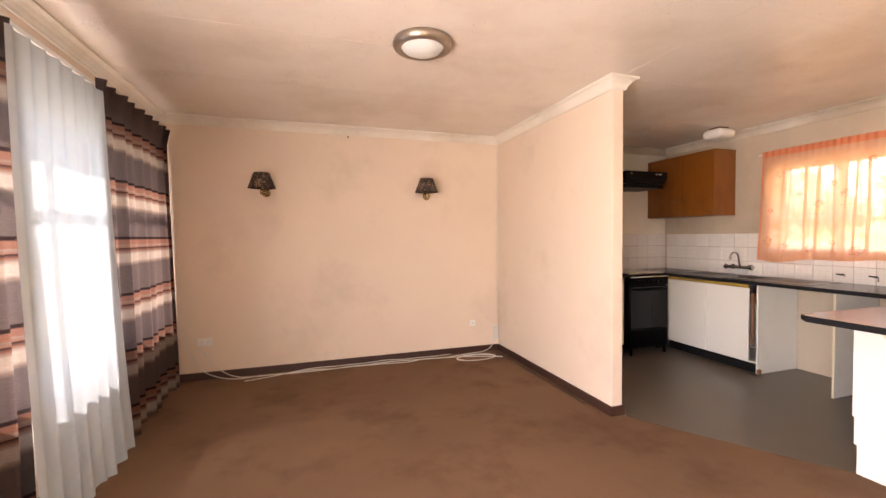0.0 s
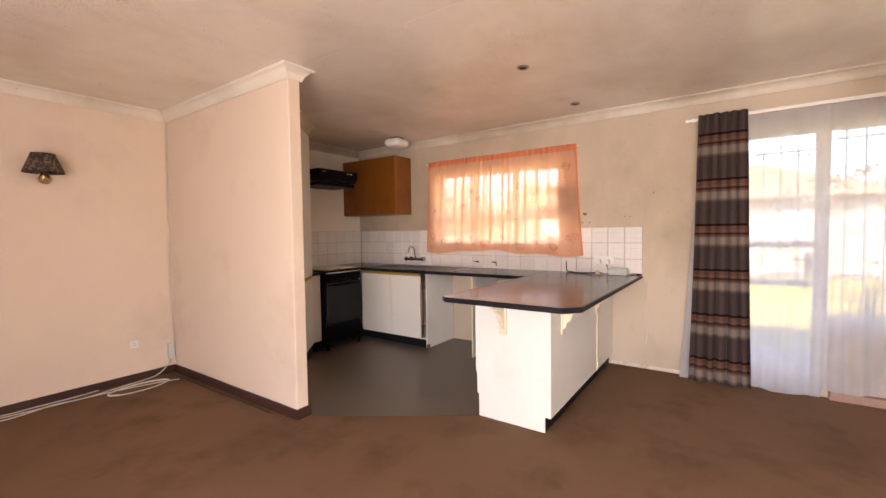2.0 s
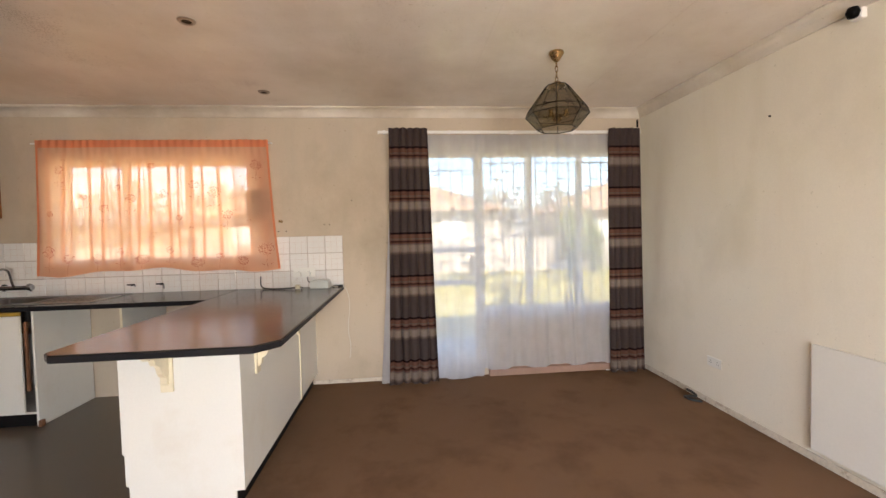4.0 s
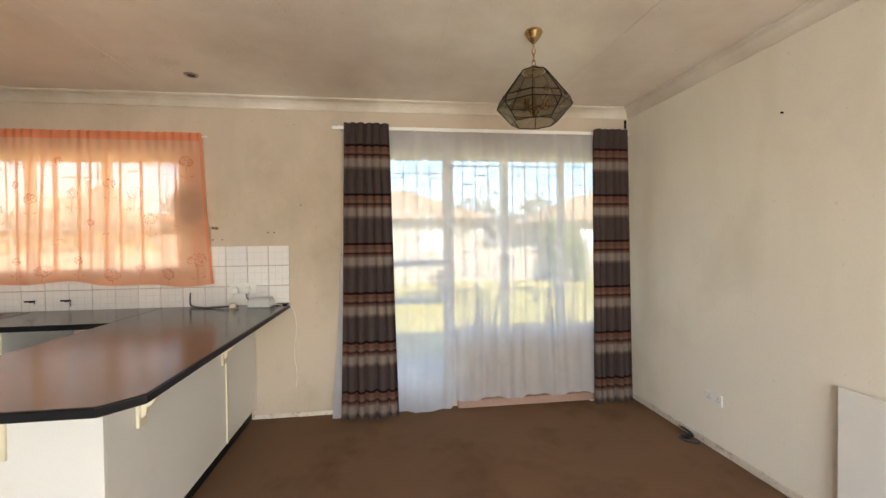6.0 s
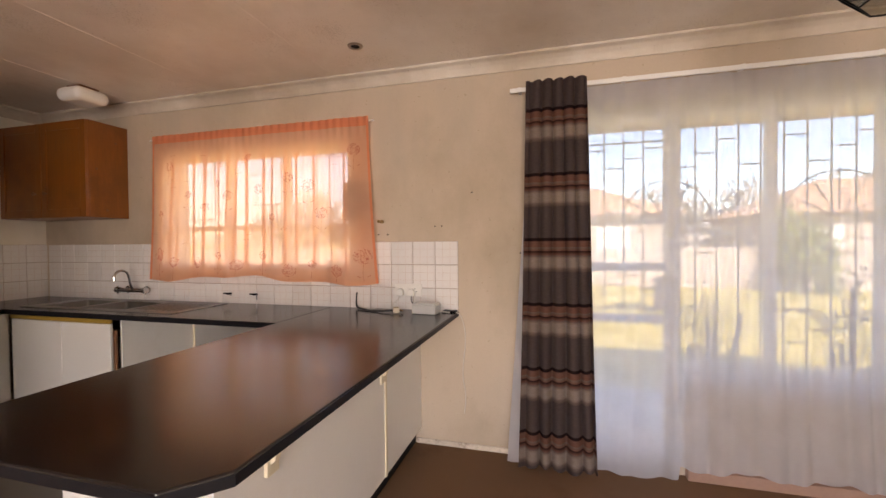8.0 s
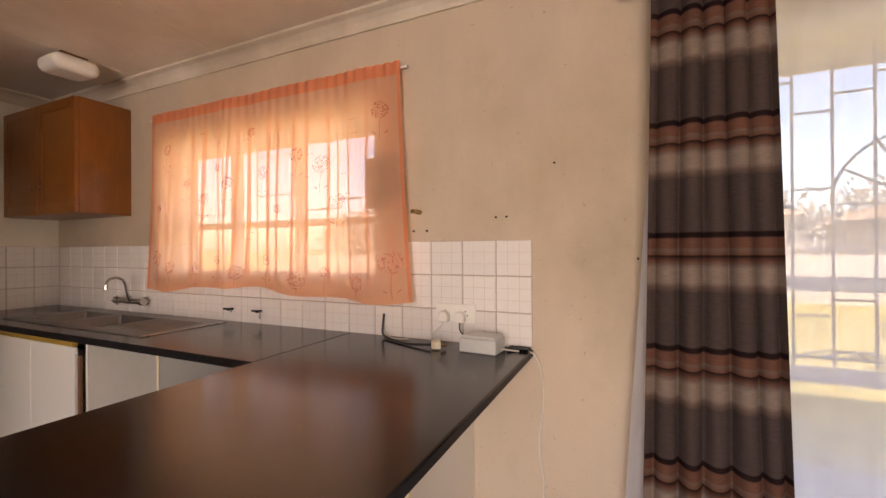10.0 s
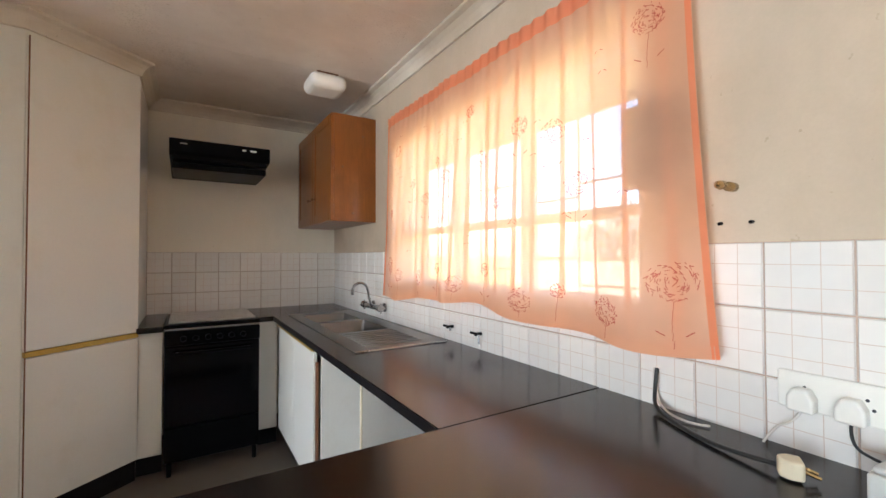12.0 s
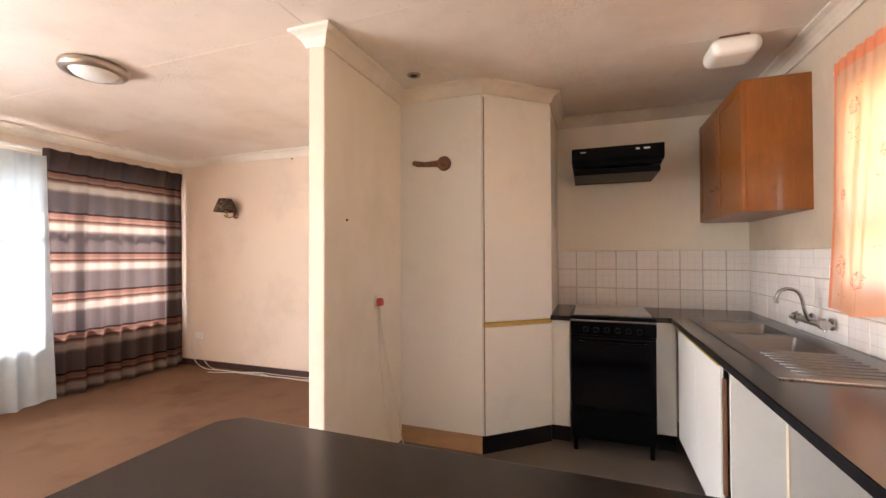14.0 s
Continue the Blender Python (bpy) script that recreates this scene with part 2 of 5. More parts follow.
DIFFUSER = surface("opal_diffuser", (0.72, 0.74, 0.7), 0.3, 0.04, 8, 50, 0.02)
RINGS = surface("satin_nickel", (0.42, 0.36, 0.3), 0.32, 0.1, 10, 60, 0.02, metal=0.9)
SHADE = surface("dark_patterned_shade", (0.035, 0.024, 0.018), 0.85, 0.3, 60, 200, 0.4, stain=(0.2, 0.13, 0.08), stain_scale=45, stain_at=(0.52, 0.56))
SHADEIN = surface("shade_lining", (0.7, 0.62, 0.5), 0.8, 0.05, 8, 60, 0.05)
WNET = cloth("dense_white_net", (0.48, 0.54, 0.58), 0.015, 0.11)
NET = cloth("white_net", (0.66, 0.66, 0.69), 0.26, 0.54)
STRIPED = striped_cloth("striped_curtain_cloth")
SALMON = cloth("salmon_voile", (0.96, 0.61, 0.42), 0.19, 0.64, edge=(1.0, 0.84, 0.78))
SALMONHEM = cloth("salmon_hem", (0.85, 0.36, 0.2), 0.02, 0.5)
MOTIF = cloth("red_motif_thread", (0.74, 0.20, 0.15), 0.35, 0.6)
GLASS = clear("window_glass", (0.78, 0.8, 0.8))
SMOKE = clear("smoked_glass", (0.50, 0.47, 0.40), 0.10)
BROWNPAPER = surface("brown_board", (0.11, 0.06, 0.045), 0.8, 0.1, 6, 60, 0.1)
GRASS = surface("dry_lawn", (0.40, 0.31, 0.06), 0.95, 0.25, 0.6, 14, 0.6, stain=(0.29, 0.26, 0.05), stain_scale=0.5)
PAVE = surface("concrete_paving", (0.5, 0.48, 0.45), 0.85, 0.08, 2, 40, 0.3)
BRICKWALL = surface("pale_garden_wall", (0.44, 0.36, 0.29), 0.85, 0.12, 1.5, 30, 0.3)
SOFFIT = surface("cream_soffit_board", (0.80, 0.64, 0.40), 0.6, 0.08, 3, 50, 0.1)
ROOF = surface("terracotta_roof", (0.42, 0.25, 0.14), 0.8, 0.15, 2, 20, 0.3)
LEAF = surface("leaf_green", (0.19, 0.21, 0.035), 0.6, 0.3, 6, 30, 0.1, per_piece=0.2)
DULLLEAF = surface("dull_leaf", (0.2, 0.18, 0.10), 0.7, 0.3, 6, 30, 0.1)
# Distance haze is mixed into this leaf colour, paler and greyer than the shrubs.
HAZELEAF = surface("haze_paled_leaf", (0.38, 0.34, 0.30), 0.8, 0.2, 6, 30, 0.1)
BARK = surface("bark", (0.14, 0.1, 0.07), 0.9, 0.2, 6, 40, 0.5)


# ---- mesh helpers ----
def finish(bm, name, mat, parent=None, bevel=0.0, smooth=False, seg=2, kind=""):
    bmesh.ops.recalc_face_normals(bm, faces=bm.faces[:])
    me = bpy.data.meshes.new(name)
    bm.to_mesh(me)
    bm.free()
    for q in (mat if isinstance(mat, (list, tuple)) else [mat]):
        me.materials.append(q)
    if smooth:
        for p in me.polygons:
            p.use_smooth = True
    ob = new(name, me)
    if bevel:
        mod = ob.modifiers.new("bevel", "BEVEL")
        mod.width, mod.segments, mod.limit_method = bevel, seg, "ANGLE"
    if parent:
        ob.parent = parent
        ob.matrix_parent_inverse = Matrix.Translation(parent.location).inverted()
    if kind:
        tagged(ob, kind=kind)
    return ob


def add_box(bm, x0, x1, y0, y1, z0, z1, m=None):
    vs = [bm.verts.new((x, y, z)) for x in (x0, x1) for y in (y0, y1) for z in (z0, z1)]
    if m:
        for v in vs:
            v.co = m @ v.co
    for f in ((0, 1, 3, 2), (4, 6, 7, 5), (0, 4, 5, 1), (2, 3, 7, 6), (0, 2, 6, 4), (1, 5, 7, 3)):
        bm.faces.new([vs[i] for i in f])
    return vs


def add_prism(bm, pts, z0, z1, m=None):
    lo = [bm.verts.new((x, y, z0)) for x, y in pts]
    hi = [bm.verts.new((x, y, z1)) for x, y in pts]
    if m:
        for v in lo + hi:
            v.co = m @ v.co
    bm.faces.new(lo[::-1])
    bm.faces.new(hi)
    for i in range(len(pts)):
        j = (i + 1) % len(pts)
        bm.faces.new((lo[i], lo[j], hi[j], hi[i]))


def add_lathe(bm, prof, c, seg=28, m=None):
    """Rings (r, z) turned about the z axis at c."""
    rings = []
    for r, z in prof:
        ring = [bm.verts.new((c[0] + r * math.cos(2 * math.pi * i / seg), c[1] + r * math.sin(2 * math.pi * i / seg), c[2] + z)) for i in range(seg)]
        rings.append(ring)
    for a, b in zip(rings, rings[1:]):
        for i in range(seg):
            j = (i + 1) % seg
            bm.faces.new((a[i], a[j], b[j], b[i]))
    if m:
        for ring in rings:
            for v in ring:
                v.co = m @ v.co
    return rings


def add_rod(bm, a, b, r, seg=10):
    a, b = Vector(a), Vector(b)
    m = Matrix.Translation(a) @ (b - a).to_track_quat("Z", "Y").to_matrix().to_4x4()
    h = (b - a).length
    rings = add_lathe(bm, [(r, 0), (r, h)], (0, 0, 0), seg, m)
    bm.faces.new(rings[0][::-1])
    bm.faces.new(rings[-1])


def cable(name, pts, r, mat, label="", category="cable", parent=None):
    cu = bpy.data.curves.new(name, "CURVE")
    cu.dimensions, cu.bevel_depth, cu.bevel_resolution, cu.resolution_u = "3D", r, 2, 8
    sp = cu.splines.new("NURBS")
    sp.points.add(len(pts) - 1)
    for p, co in zip(sp.points, pts):
        p.co = (*co, 1)
    sp.use_endpoint_u, sp.order_u = True, 3
    cu.materials.append(mat)
    ob = new(name, cu)
    if parent:
        ob.parent = parent
        ob.matrix_parent_inverse = Matrix.Translation(parent.location).inverted()
    else:
        tagged(ob, label, category)
    return ob


def thing(name, at, label, category, group=""):
    ob = new(name)
    ob.location = at
    return tagged(ob, label, category, group)


def one_box(name, dims, mat, parent=None, bevel=0.002, kind=""):
    bm = bmesh.new()
    add_box(bm, *dims)
    return finish(bm, name, mat, parent, bevel, kind=kind)


# ---- plan ----
XW, XE, YS, YN, H = -1.37, 4.72, -2.07, 4.735, 2.56
PX0, PX1, PY = 2.145, 2.245, 2.76
T = 0.22


def wall_with_openings(name, axis, at, depth, lo, hi, holes, label, mat):
    """A wall across axis ('x': plane x=at, running along y), going depth outwards; holes: (a0, a1, z0, z1)."""
    bm = bmesh.new()
    cuts = sorted({lo, hi, *[h[0] for h in holes], *[h[1] for h in holes]})
    for a, b in zip(cuts, cuts[1:]):
        spans = sorted((h[2], h[3]) for h in holes if h[0] <= a and h[1] >= b)
        z = -0.02
        for z0, z1 in spans + [(H + 0.1, H + 0.1)]:
            if z0 - z > 0.001:
                if axis == "x":
                    add_box(bm, min(at, at + depth), max(at, at + depth), a, b, z, z0)
                else:
                    add_box(bm, a, b, min(at, at + depth), max(at, at + depth), z, z0)
            z = z1
    bmesh.ops.remove_doubles(bm, verts=bm.verts[:], dist=0.0005)
    return tagged(finish(bm, name, mat), label, kind="structure")


KWIN = (1.66, 3.33, 1.12, 2.17)
DOORH = (-0.45, 0.30, 0.0, 2.17)
PWIN = (-1.88, -0.45, 0.60, 2.17)
WWIN = (1.75, 4.50, 0.66, 2.13)
# opening out of view, added so sun and fill light reach the room
UNSEEN_WDOOR = (-1.5, 1.12, 0.0, 2.13)
wall_with_openings("wall_east", "x", XE, T, YS - T, YN + T, [KWIN, DOORH, PWIN], "cream painted plaster wall with smoke stains, shade put into its darker base", EASTWALL)
wall_with_openings("wall_west", "x", XW, -T, YS - T, YN + T, [WWIN, UNSEEN_WDOOR], "cream painted plaster wall round a wide window", WALL)
wall_with_openings("wall_north", "y", YN, T, XW, PX0 + 0.05, [], "cream painted plaster wall with faint scuffs", WALL)
wall_with_openings("wall_north_kitchen", "y", YN, T, PX0 + 0.05, XE, [], "stained off-white plaster wall behind the stove", PALEWALL)
wall_with_openings("wall_south", "y", YS, -T, XW, XE, [], "off-white painted plaster wall with stains", PALEWALL)
bm = bmesh.new()
add_box(bm, PX0, PX1, PY, YN, 0, H + 0.02)
bm.faces.ensure_lookup_table()
for f in bm.faces:      # the kitchen side is painted off-white
    if all(v.co.x > PX1 - 0.001 for v in f.verts):
        f.material_index = 1
tagged(finish(bm, "wall_partition", [WALL, PALEWALL], bevel=0.008), "cream painted partition wall between lounge and kitchen", kind="structure")

# floors: carpet and vinyl meet along a slanting edge
EDGE_LINE = [(2.235, 2.76), (2.40, 2.46), (2.585, 2.19), (2.77, 1.91), (2.945, 1.68)]
bm = bmesh.new()
carpet_pts = [(XW, YS), (XE + 0.2, YS), (XE + 0.2, 1.3), (2.96, 1.3)] + EDGE_LINE[::-1] + [(PX0 + 0.02, 2.78), (PX0 + 0.02, YN), (XW, YN)]
add_prism(bm, carpet_pts, -0.1, 0.0)
tagged(finish(bm, "floor_carpet", CARPET), "worn brown carpet with dark stains", kind="structure")
bm = bmesh.new()
add_prism(bm, EDGE_LINE + [(2.96, 1.3), (XE, 1.3), (XE, YN), (PX0 + 0.03, YN), (PX0 + 0.03, 2.78)], -0.1, -0.004)
tagged(finish(bm, "floor_vinyl", VINYL), "grey vinyl kitchen floor with a dull shine", kind="structure")

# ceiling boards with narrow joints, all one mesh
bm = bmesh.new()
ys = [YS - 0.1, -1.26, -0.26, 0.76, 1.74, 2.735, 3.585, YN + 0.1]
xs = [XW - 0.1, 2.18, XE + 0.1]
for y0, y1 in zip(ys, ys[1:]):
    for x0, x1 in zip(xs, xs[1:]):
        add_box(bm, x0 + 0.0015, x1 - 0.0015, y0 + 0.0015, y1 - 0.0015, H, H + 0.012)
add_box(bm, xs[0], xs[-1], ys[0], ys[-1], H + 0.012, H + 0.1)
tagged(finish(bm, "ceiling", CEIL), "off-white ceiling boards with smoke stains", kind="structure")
bm = bmesh.new()
for y in ys[2:-1]:
    add_box(bm, XW, XE, y - 0.007, y + 0.007, H - 0.002, H - 0.0005)
tagged(finish(bm, "trim", CEIL, bevel=0.001), "flat white ceiling joint strips", kind="structure")

roof = bmesh.new()
add_prism(roof, [(XW - 0.75, YS - 0.6), (XE + T, YS - 0.6), (XE + T, YN + 0.6), (XW - 0.75, YN + 0.6)], 2.68, 2.80)
tagged(finish(roof, "roof", ROOF), "low roof slab with overhanging eaves", kind="structure")

eave = bmesh.new()      # boxed eave on the garden side, falling outwards
add_prism(eave, [(XE + T, 2.46), (5.80, 2.33), (5.80, 2.30), (5.83, 2.30), (5.83, 2.46), (XE + T, 2.66)], YS - 0.6, YN + 0.6, Matrix(((1, 0, 0, 0), (0, 0, 1, 0), (0, 1, 0, 0), (0, 0, 0, 1))))
tagged(finish(eave, "eave", SOFFIT), "warm cream painted boarded eave over the windows", kind="structure")


def cornice(name, path, label):
    """A coved cornice along an open or closed line of (x, y), the room on its left."""
    prof = [(0.0, -0.085), (0.012, -0.085), (0.016, -0.07), (0.03, -0.045), (0.05, -0.025), (0.072, -0.016), (0.078, -0.012), (0.078, 0.0), (0.0, 0.0)]
    bm = bmesh.new()
    n = len(path)
    rings = []
    for i, p in enumerate(path):
        p = Vector(p)
        d0 = (p - Vector(path[i - 1])).normalized() if i else (Vector(path[1]) - p).normalized()
        d1 = (Vector(path[i + 1]) - p).normalized() if i < n - 1 else d0
        n0, n1 = Vector((-d0.y, d0.x)), Vector((-d1.y, d1.x))
        k = (n0 + n1) / max(0.3, 1 + n0.dot(n1))
        rings.append([bm.verts.new((p.x + k.x * a, p.y + k.y * a, H - 0.0005 + z)) for a, z in prof])
    for a, b in zip(rings, rings[1:]):
        for i in range(len(prof)):
            j = (i + 1) % len(prof)
            bm.faces.new((a[i], b[i], b[j], a[j]))
    bm.faces.new(rings[0])
    bm.faces.new(rings[-1][::-1])
    return tagged(finish(bm, name, CORN), label, kind="structure")


CUPA, CUPB = (2.862, 3.684), (3.285, 4.05)
cornice("trim", [(PX0, YN), (XW, YN), (XW, YS), (XE, YS), (XE, YN), (3.285, YN), CUPB, CUPA, (PX1, 3.684), (PX1, PY), (PX0, PY), (PX0, YN)], "white coved cornice under the ceiling")


def strip(name, a, b, h, t, mat, label, bevel=0.004):
    """A skirting from a to b on the floor, its thickness on its left."""
    a, b = Vector((*a, 0)), Vector((*b, 0))
    d = (b - a).normalized()
    m = Matrix.Translation(a) @ Matrix.Rotation(math.atan2(d.y, d.x), 4, "Z")
    bm = bmesh.new()
    add_box(bm, 0, (b - a).length, 0, t, 0.0, h, m)
    return tagged(finish(bm, name, mat, bevel=bevel), label, kind="structure")


strip("baseboard", (PX0 - 0.016, YN), (XW, YN), 0.075, 0.016, SKIRT, "dark brown wooden skirting")
strip("baseboard", (PX0, PY), (PX0, YN), 0.075, 0.016, SKIRT, "dark brown wooden skirting")
strip("baseboard", (PX1 + 0.016, PY), (PX0 - 0.016, PY), 0.075, 0.016, SKIRT, "dark brown wooden skirting")
strip("baseboard", (XW, YN - 0.016), (XW, 1.13), 0.075, 0.016, SKIRT, "dark brown wooden skirting")
strip("baseboard", (XE, 0.3), (XE, 1.16), 0.035, 0.012, RAW, "raw plaster strip where skirting came off")
strip("baseboard", (XW, YS), (XE, YS), 0.045, 0.012, RAW, "raw plaster strip where skirting came off")
strip("baseboard", (XE, -1.9), (XE, -0.5), 0.065, 0.06, SKIRTBOX, "pinkish wooden skirting box under the window")


# ---- windows ----
def steel_window(name, axis_x, hole, mulls, rails, label, out=0.09, handles=()):
    """A white frame in an opening of an x wall: posts at mulls (a, width), rails (a0, a1, z, width)."""
    a0, a1, z0, z1 = hole
    s = 1 if axis_x > 0 else -1
    x0, x1 = axis_x + s * (out - 0.02), axis_x + s * (out + 0.025)
    x0, x1 = min(x0, x1), max(x0, x1)
    bm = bmesh.new()
    w = 0.045
    for b in ((a0, a0 + w, z0, z1), (a1 - w, a1, z0, z1), (a0 + w, a1 - w, z1 - w, z1), (a0 + w, a1 - w, z0, z0 + w)):
        add_box(bm, x0, x1, b[0], b[1], b[2], b[3])
    fr = tagged(finish(bm, name, FRAME, bevel=0.003), label, kind="structure")
    for a, wd in mulls:
        bm = bmesh.new()
        add_box(bm, x0 - 0.004, x1 + 0.004, a - wd / 2, a + wd / 2, z0 + w, z1 - w)
        finish(bm, "mullion", FRAME, fr, 0.003)
    for b0, b1, z, wd in rails:
        bm = bmesh.new()
        add_box(bm, x0 + 0.003, x1 - 0.003, b0, b1, z - wd / 2, z + wd / 2)
        finish(bm, "rail", FRAME, fr, 0.002)
    bm = bmesh.new()
    xm = (x0 + x1) / 2
    add_box(bm, xm - 0.002, xm + 0.002, a0 + w, a1 - w, z0 + w, z1 - w)
    g = finish(bm, "pane", GLASS, fr)
    g.visible_shadow = False
    return fr


steel_window("window_1", XE, KWIN, [(2.233, 0.055), (2.766, 0.055)], [(KWIN[0] + 0.045, KWIN[1] - 0.045, 1.51, 0.04), (KWIN[0] + 0.045, KWIN[1] - 0.045, 2.09, 0.07)], "white steel kitchen window in four lights")
steel_window("window_2", XE, PWIN, [(-0.96, 0.05), (-1.475, 0.05)], [], "white steel window beside the garden door")
steel_window("door_1", XE, DOORH, [], [(DOORH[0] + 0.045, DOORH[1] - 0.045, 1.22, 0.05), (DOORH[0] + 0.045, DOORH[1] - 0.045, 0.90, 0.05), (DOORH[0] + 0.045, DOORH[1] - 0.045, 0.13, 0.17)], "white glazed steel garden door with a chrome handle")
steel_window("window_3", XW, WWIN, [(2.65, 0.04), (3.55, 0.04)], [(WWIN[0] + 0.045, WWIN[1] - 0.045, 1.75, 0.03)], "wide white steel lounge window")
# glazing of the added opening, never in view
steel_window("unseen_door_2", XW, UNSEEN_WDOOR, [(-0.63, 0.06), (0.25, 0.06)], [(-1.45, 1.07, 0.12, 0.1)], "unseen wide white glazed door, added to let light in")
one_box("sill", (XE - 0.02, XE + 0.06, PWIN[0], PWIN[1], 0.585, 0.60), FRAME, kind="structure", bevel=0.004)["label"] = "white painted window sill"
one_box("sill", (XW - 0.06, XW + 0.03, WWIN[0], WWIN[1], 0.645, 0.66), FRAME, kind="structure", bevel=0.004)["label"] = "white painted window sill"


def burglar_bars(hole, label, motif=True, gap=0.118):
    """Welded bars outside a window: uprights, short ties, and fans of rays."""
    a0, a1, z0, z1 = hole
    x = XE + 0.15
    bm = bmesh.new()
    n = int((a1 - a0) / gap)
    at = [a0 + 0.03 + (a1 - a0 - 0.06) * i / n for i in range(n + 1)]
    for a in at:
        add_rod(bm, (x, a, z0 + 0.02), (x, a, z1 - 0.02), 0.005, 6)
    for z in (z0 + 0.05, z1 - 0.1):
        add_rod(bm, (x, a0 + 0.01, z), (x, a1 - 0.01, z), 0.006, 6)
    for i, (a, b) in enumerate(zip(at, at[1:])):      # short ties, stepping up and down
        for k in range(3):
            z = z0 + (z1 - z0) * (k + 0.35 + 0.3 * ((i * 2 + k) % 3) / 2) / 3
            add_rod(bm, (x, a, z), (x, b, z), 0.005, 6)
    if motif:      # half-round fans with rays, and a curled leaf spray under each
        for cy, cz, rad in ((a1 + 0.02, 1.50, 0.25), (a1 - 0.86, 1.50, 0.27)):
            last = None
            for k in range(19):
                t = math.pi * k / 18
                p = (x - 0.012, cy + rad * math.cos(t), cz + rad * math.sin(t))
                if last:
                    add_rod(bm, last, p, 0.005, 6)
                if k % 3 == 0:
                    add_rod(bm, (x - 0.012, cy + 0.05 * math.cos(t), cz + 0.05 * math.sin(t)), p, 0.0045, 6)
                last = p
            for side in (-1, 1):
                for k in range(3):
                    r0, last = 0.10 + 0.05 * k, None
                    for q in range(8):
                        t = 0.3 + 1.9 * q / 7
                        p = (x - 0.012, cy + side * (0.04 + r0 * (1 - math.cos(t))), cz - 0.62 - 0.05 * k + r0 * math.sin(t))
                        if last:
                            add_rod(bm, last, p, 0.0045, 6)
                        last = p
    return tagged(finish(bm, "burglar_bars", IRON), label, "burglar bars")


burglar_bars(PWIN, "welded steel burglar bars with fan pattern outside the window")
burglar_bars(KWIN, "plain welded steel burglar bars outside the kitchen window", motif=False, gap=0.3)
burglar_bars((DOORH[0], DOORH[1], 0.9, 2.1), "welded steel security gate bars outside the door", motif=False)


# ---- curtains ----
def sheet(name, x, y0, y1, z0, z1, mat, label="", amp=0.03, pleat=0.09, flare=0.0, seed=1, pinch=0.0, wall_dir=-1, nz=34, ny_per=10, gather=0.0, parent=None, lift=None, sag=0.0, kick=0.0):
    """A hanging cloth in the plane x, folds deeper towards the hem. flare widens the hem."""
    rnd = random.Random(seed)
    n = max(12, int(abs(y1 - y0) / pleat) * ny_per)
    ph = [rnd.uniform(-0.8, 0.8) for _ in range(64)]
    bm = bmesh.new()
    rows = []
    for k in range(nz + 1):
        v = k / nz
        row = []
        for i in range(n + 1):
            u = i / n
            w = u * (y1 - y0) / pleat
            kk = int(w) % 60
            f = w - int(w)
            p = ph[kk] * (1 - f) + ph[kk + 1] * f
            d = amp * (1 + 0.45 * p) * (0.55 + 0.45 * v) * (math.sin(2 * math.pi * w + p * (0.5 + v)) + 0.35 * math.sin(math.pi * 2 * w * 0.43 + 3 * p + v))
            mid = (y0 + y1) / 2
            y = mid + (u - 0.5) * (y1 - y0) * (1 + flare * v - gather * math.sin(math.pi * min(1, v * 1.1)))
            zb = z0 + (lift(u) if lift else 0) + 0.012 * math.sin(2.1 * w + p)
            z = z1 - sag * math.sin(math.pi * u) * (1 - v) + (zb - z1) * v
            if pinch and v < 0.06:
                d += wall_dir * pinch * abs(math.sin(math.pi * w)) * (1 - v / 0.06)
            row.append(bm.verts.new((x + d + wall_dir * (0.035 * v + kick * v * v), y + 0.3 * amp * math.cos(2 * math.pi * w + p) + 0.4 * amp * v * math.sin(1.7 * w + 2.5 * v), z)))
        rows.append(row)
    for a, b in zip(rows, rows[1:]):
        for i in range(n):
            bm.faces.new((a[i], a[i + 1], b[i + 1], b[i]))
    ob = finish(bm, name, mat, parent, smooth=True)
    return ob if parent else tagged(ob, label, "curtain")


def curtain_rail(x, y0, y1, z, wall_x, label, r=0.012):
    rt = thing("curtain_rail", (x, (y0 + y1) / 2, z), label, "curtain rail")
    bm = bmesh.new()
    add_box(bm, x - 0.008, x + 0.008, y0, y1, z - 0.014, z + 0.014)
    finish(bm, "track", FRAME, rt, 0.004)
    k = 5
    for i in range(k):
        y = y0 + 0.06 + (y1 - y0 - 0.12) * i / (k - 1)
        bm = bmesh.new()
        add_box(bm, min(x, wall_x), max(x, wall_x), y - 0.01, y + 0.01, z - 0.008, z + 0.02)
        finish(bm, "bracket", FRAME, rt, 0.002)
    return rt


curtain_rail(4.655, -2.04, 0.50, 2.325, XE, "white metal curtain track above the garden door")
curtain_rail(-1.30, 1.2, 4.70, 2.36, XW, "white metal curtain track above the lounge window")
STR = "brown and cream striped woven curtain with pinch pleats"
sheet("curtain", 4.60, 0.04, 0.40, 0.015, 2.345, STRIPED, STR, amp=0.028, pleat=0.062, flare=0.32, seed=3, pinch=0.03)["group"] = "striped curtains"
sheet("curtain", 4.60, -2.0, -1.69, 0.015, 2.345, STRIPED, STR, amp=0.028, pleat=0.06, flare=0.12, seed=4, pinch=0.03)["group"] = "striped curtains"
sheet("curtain", -1.27, 3.27, 4.68, 0.015, 2.38, STRIPED, STR, amp=0.03, pleat=0.16, flare=0.02, seed=5, pinch=0.04, wall_dir=1)["group"] = "striped curtains"
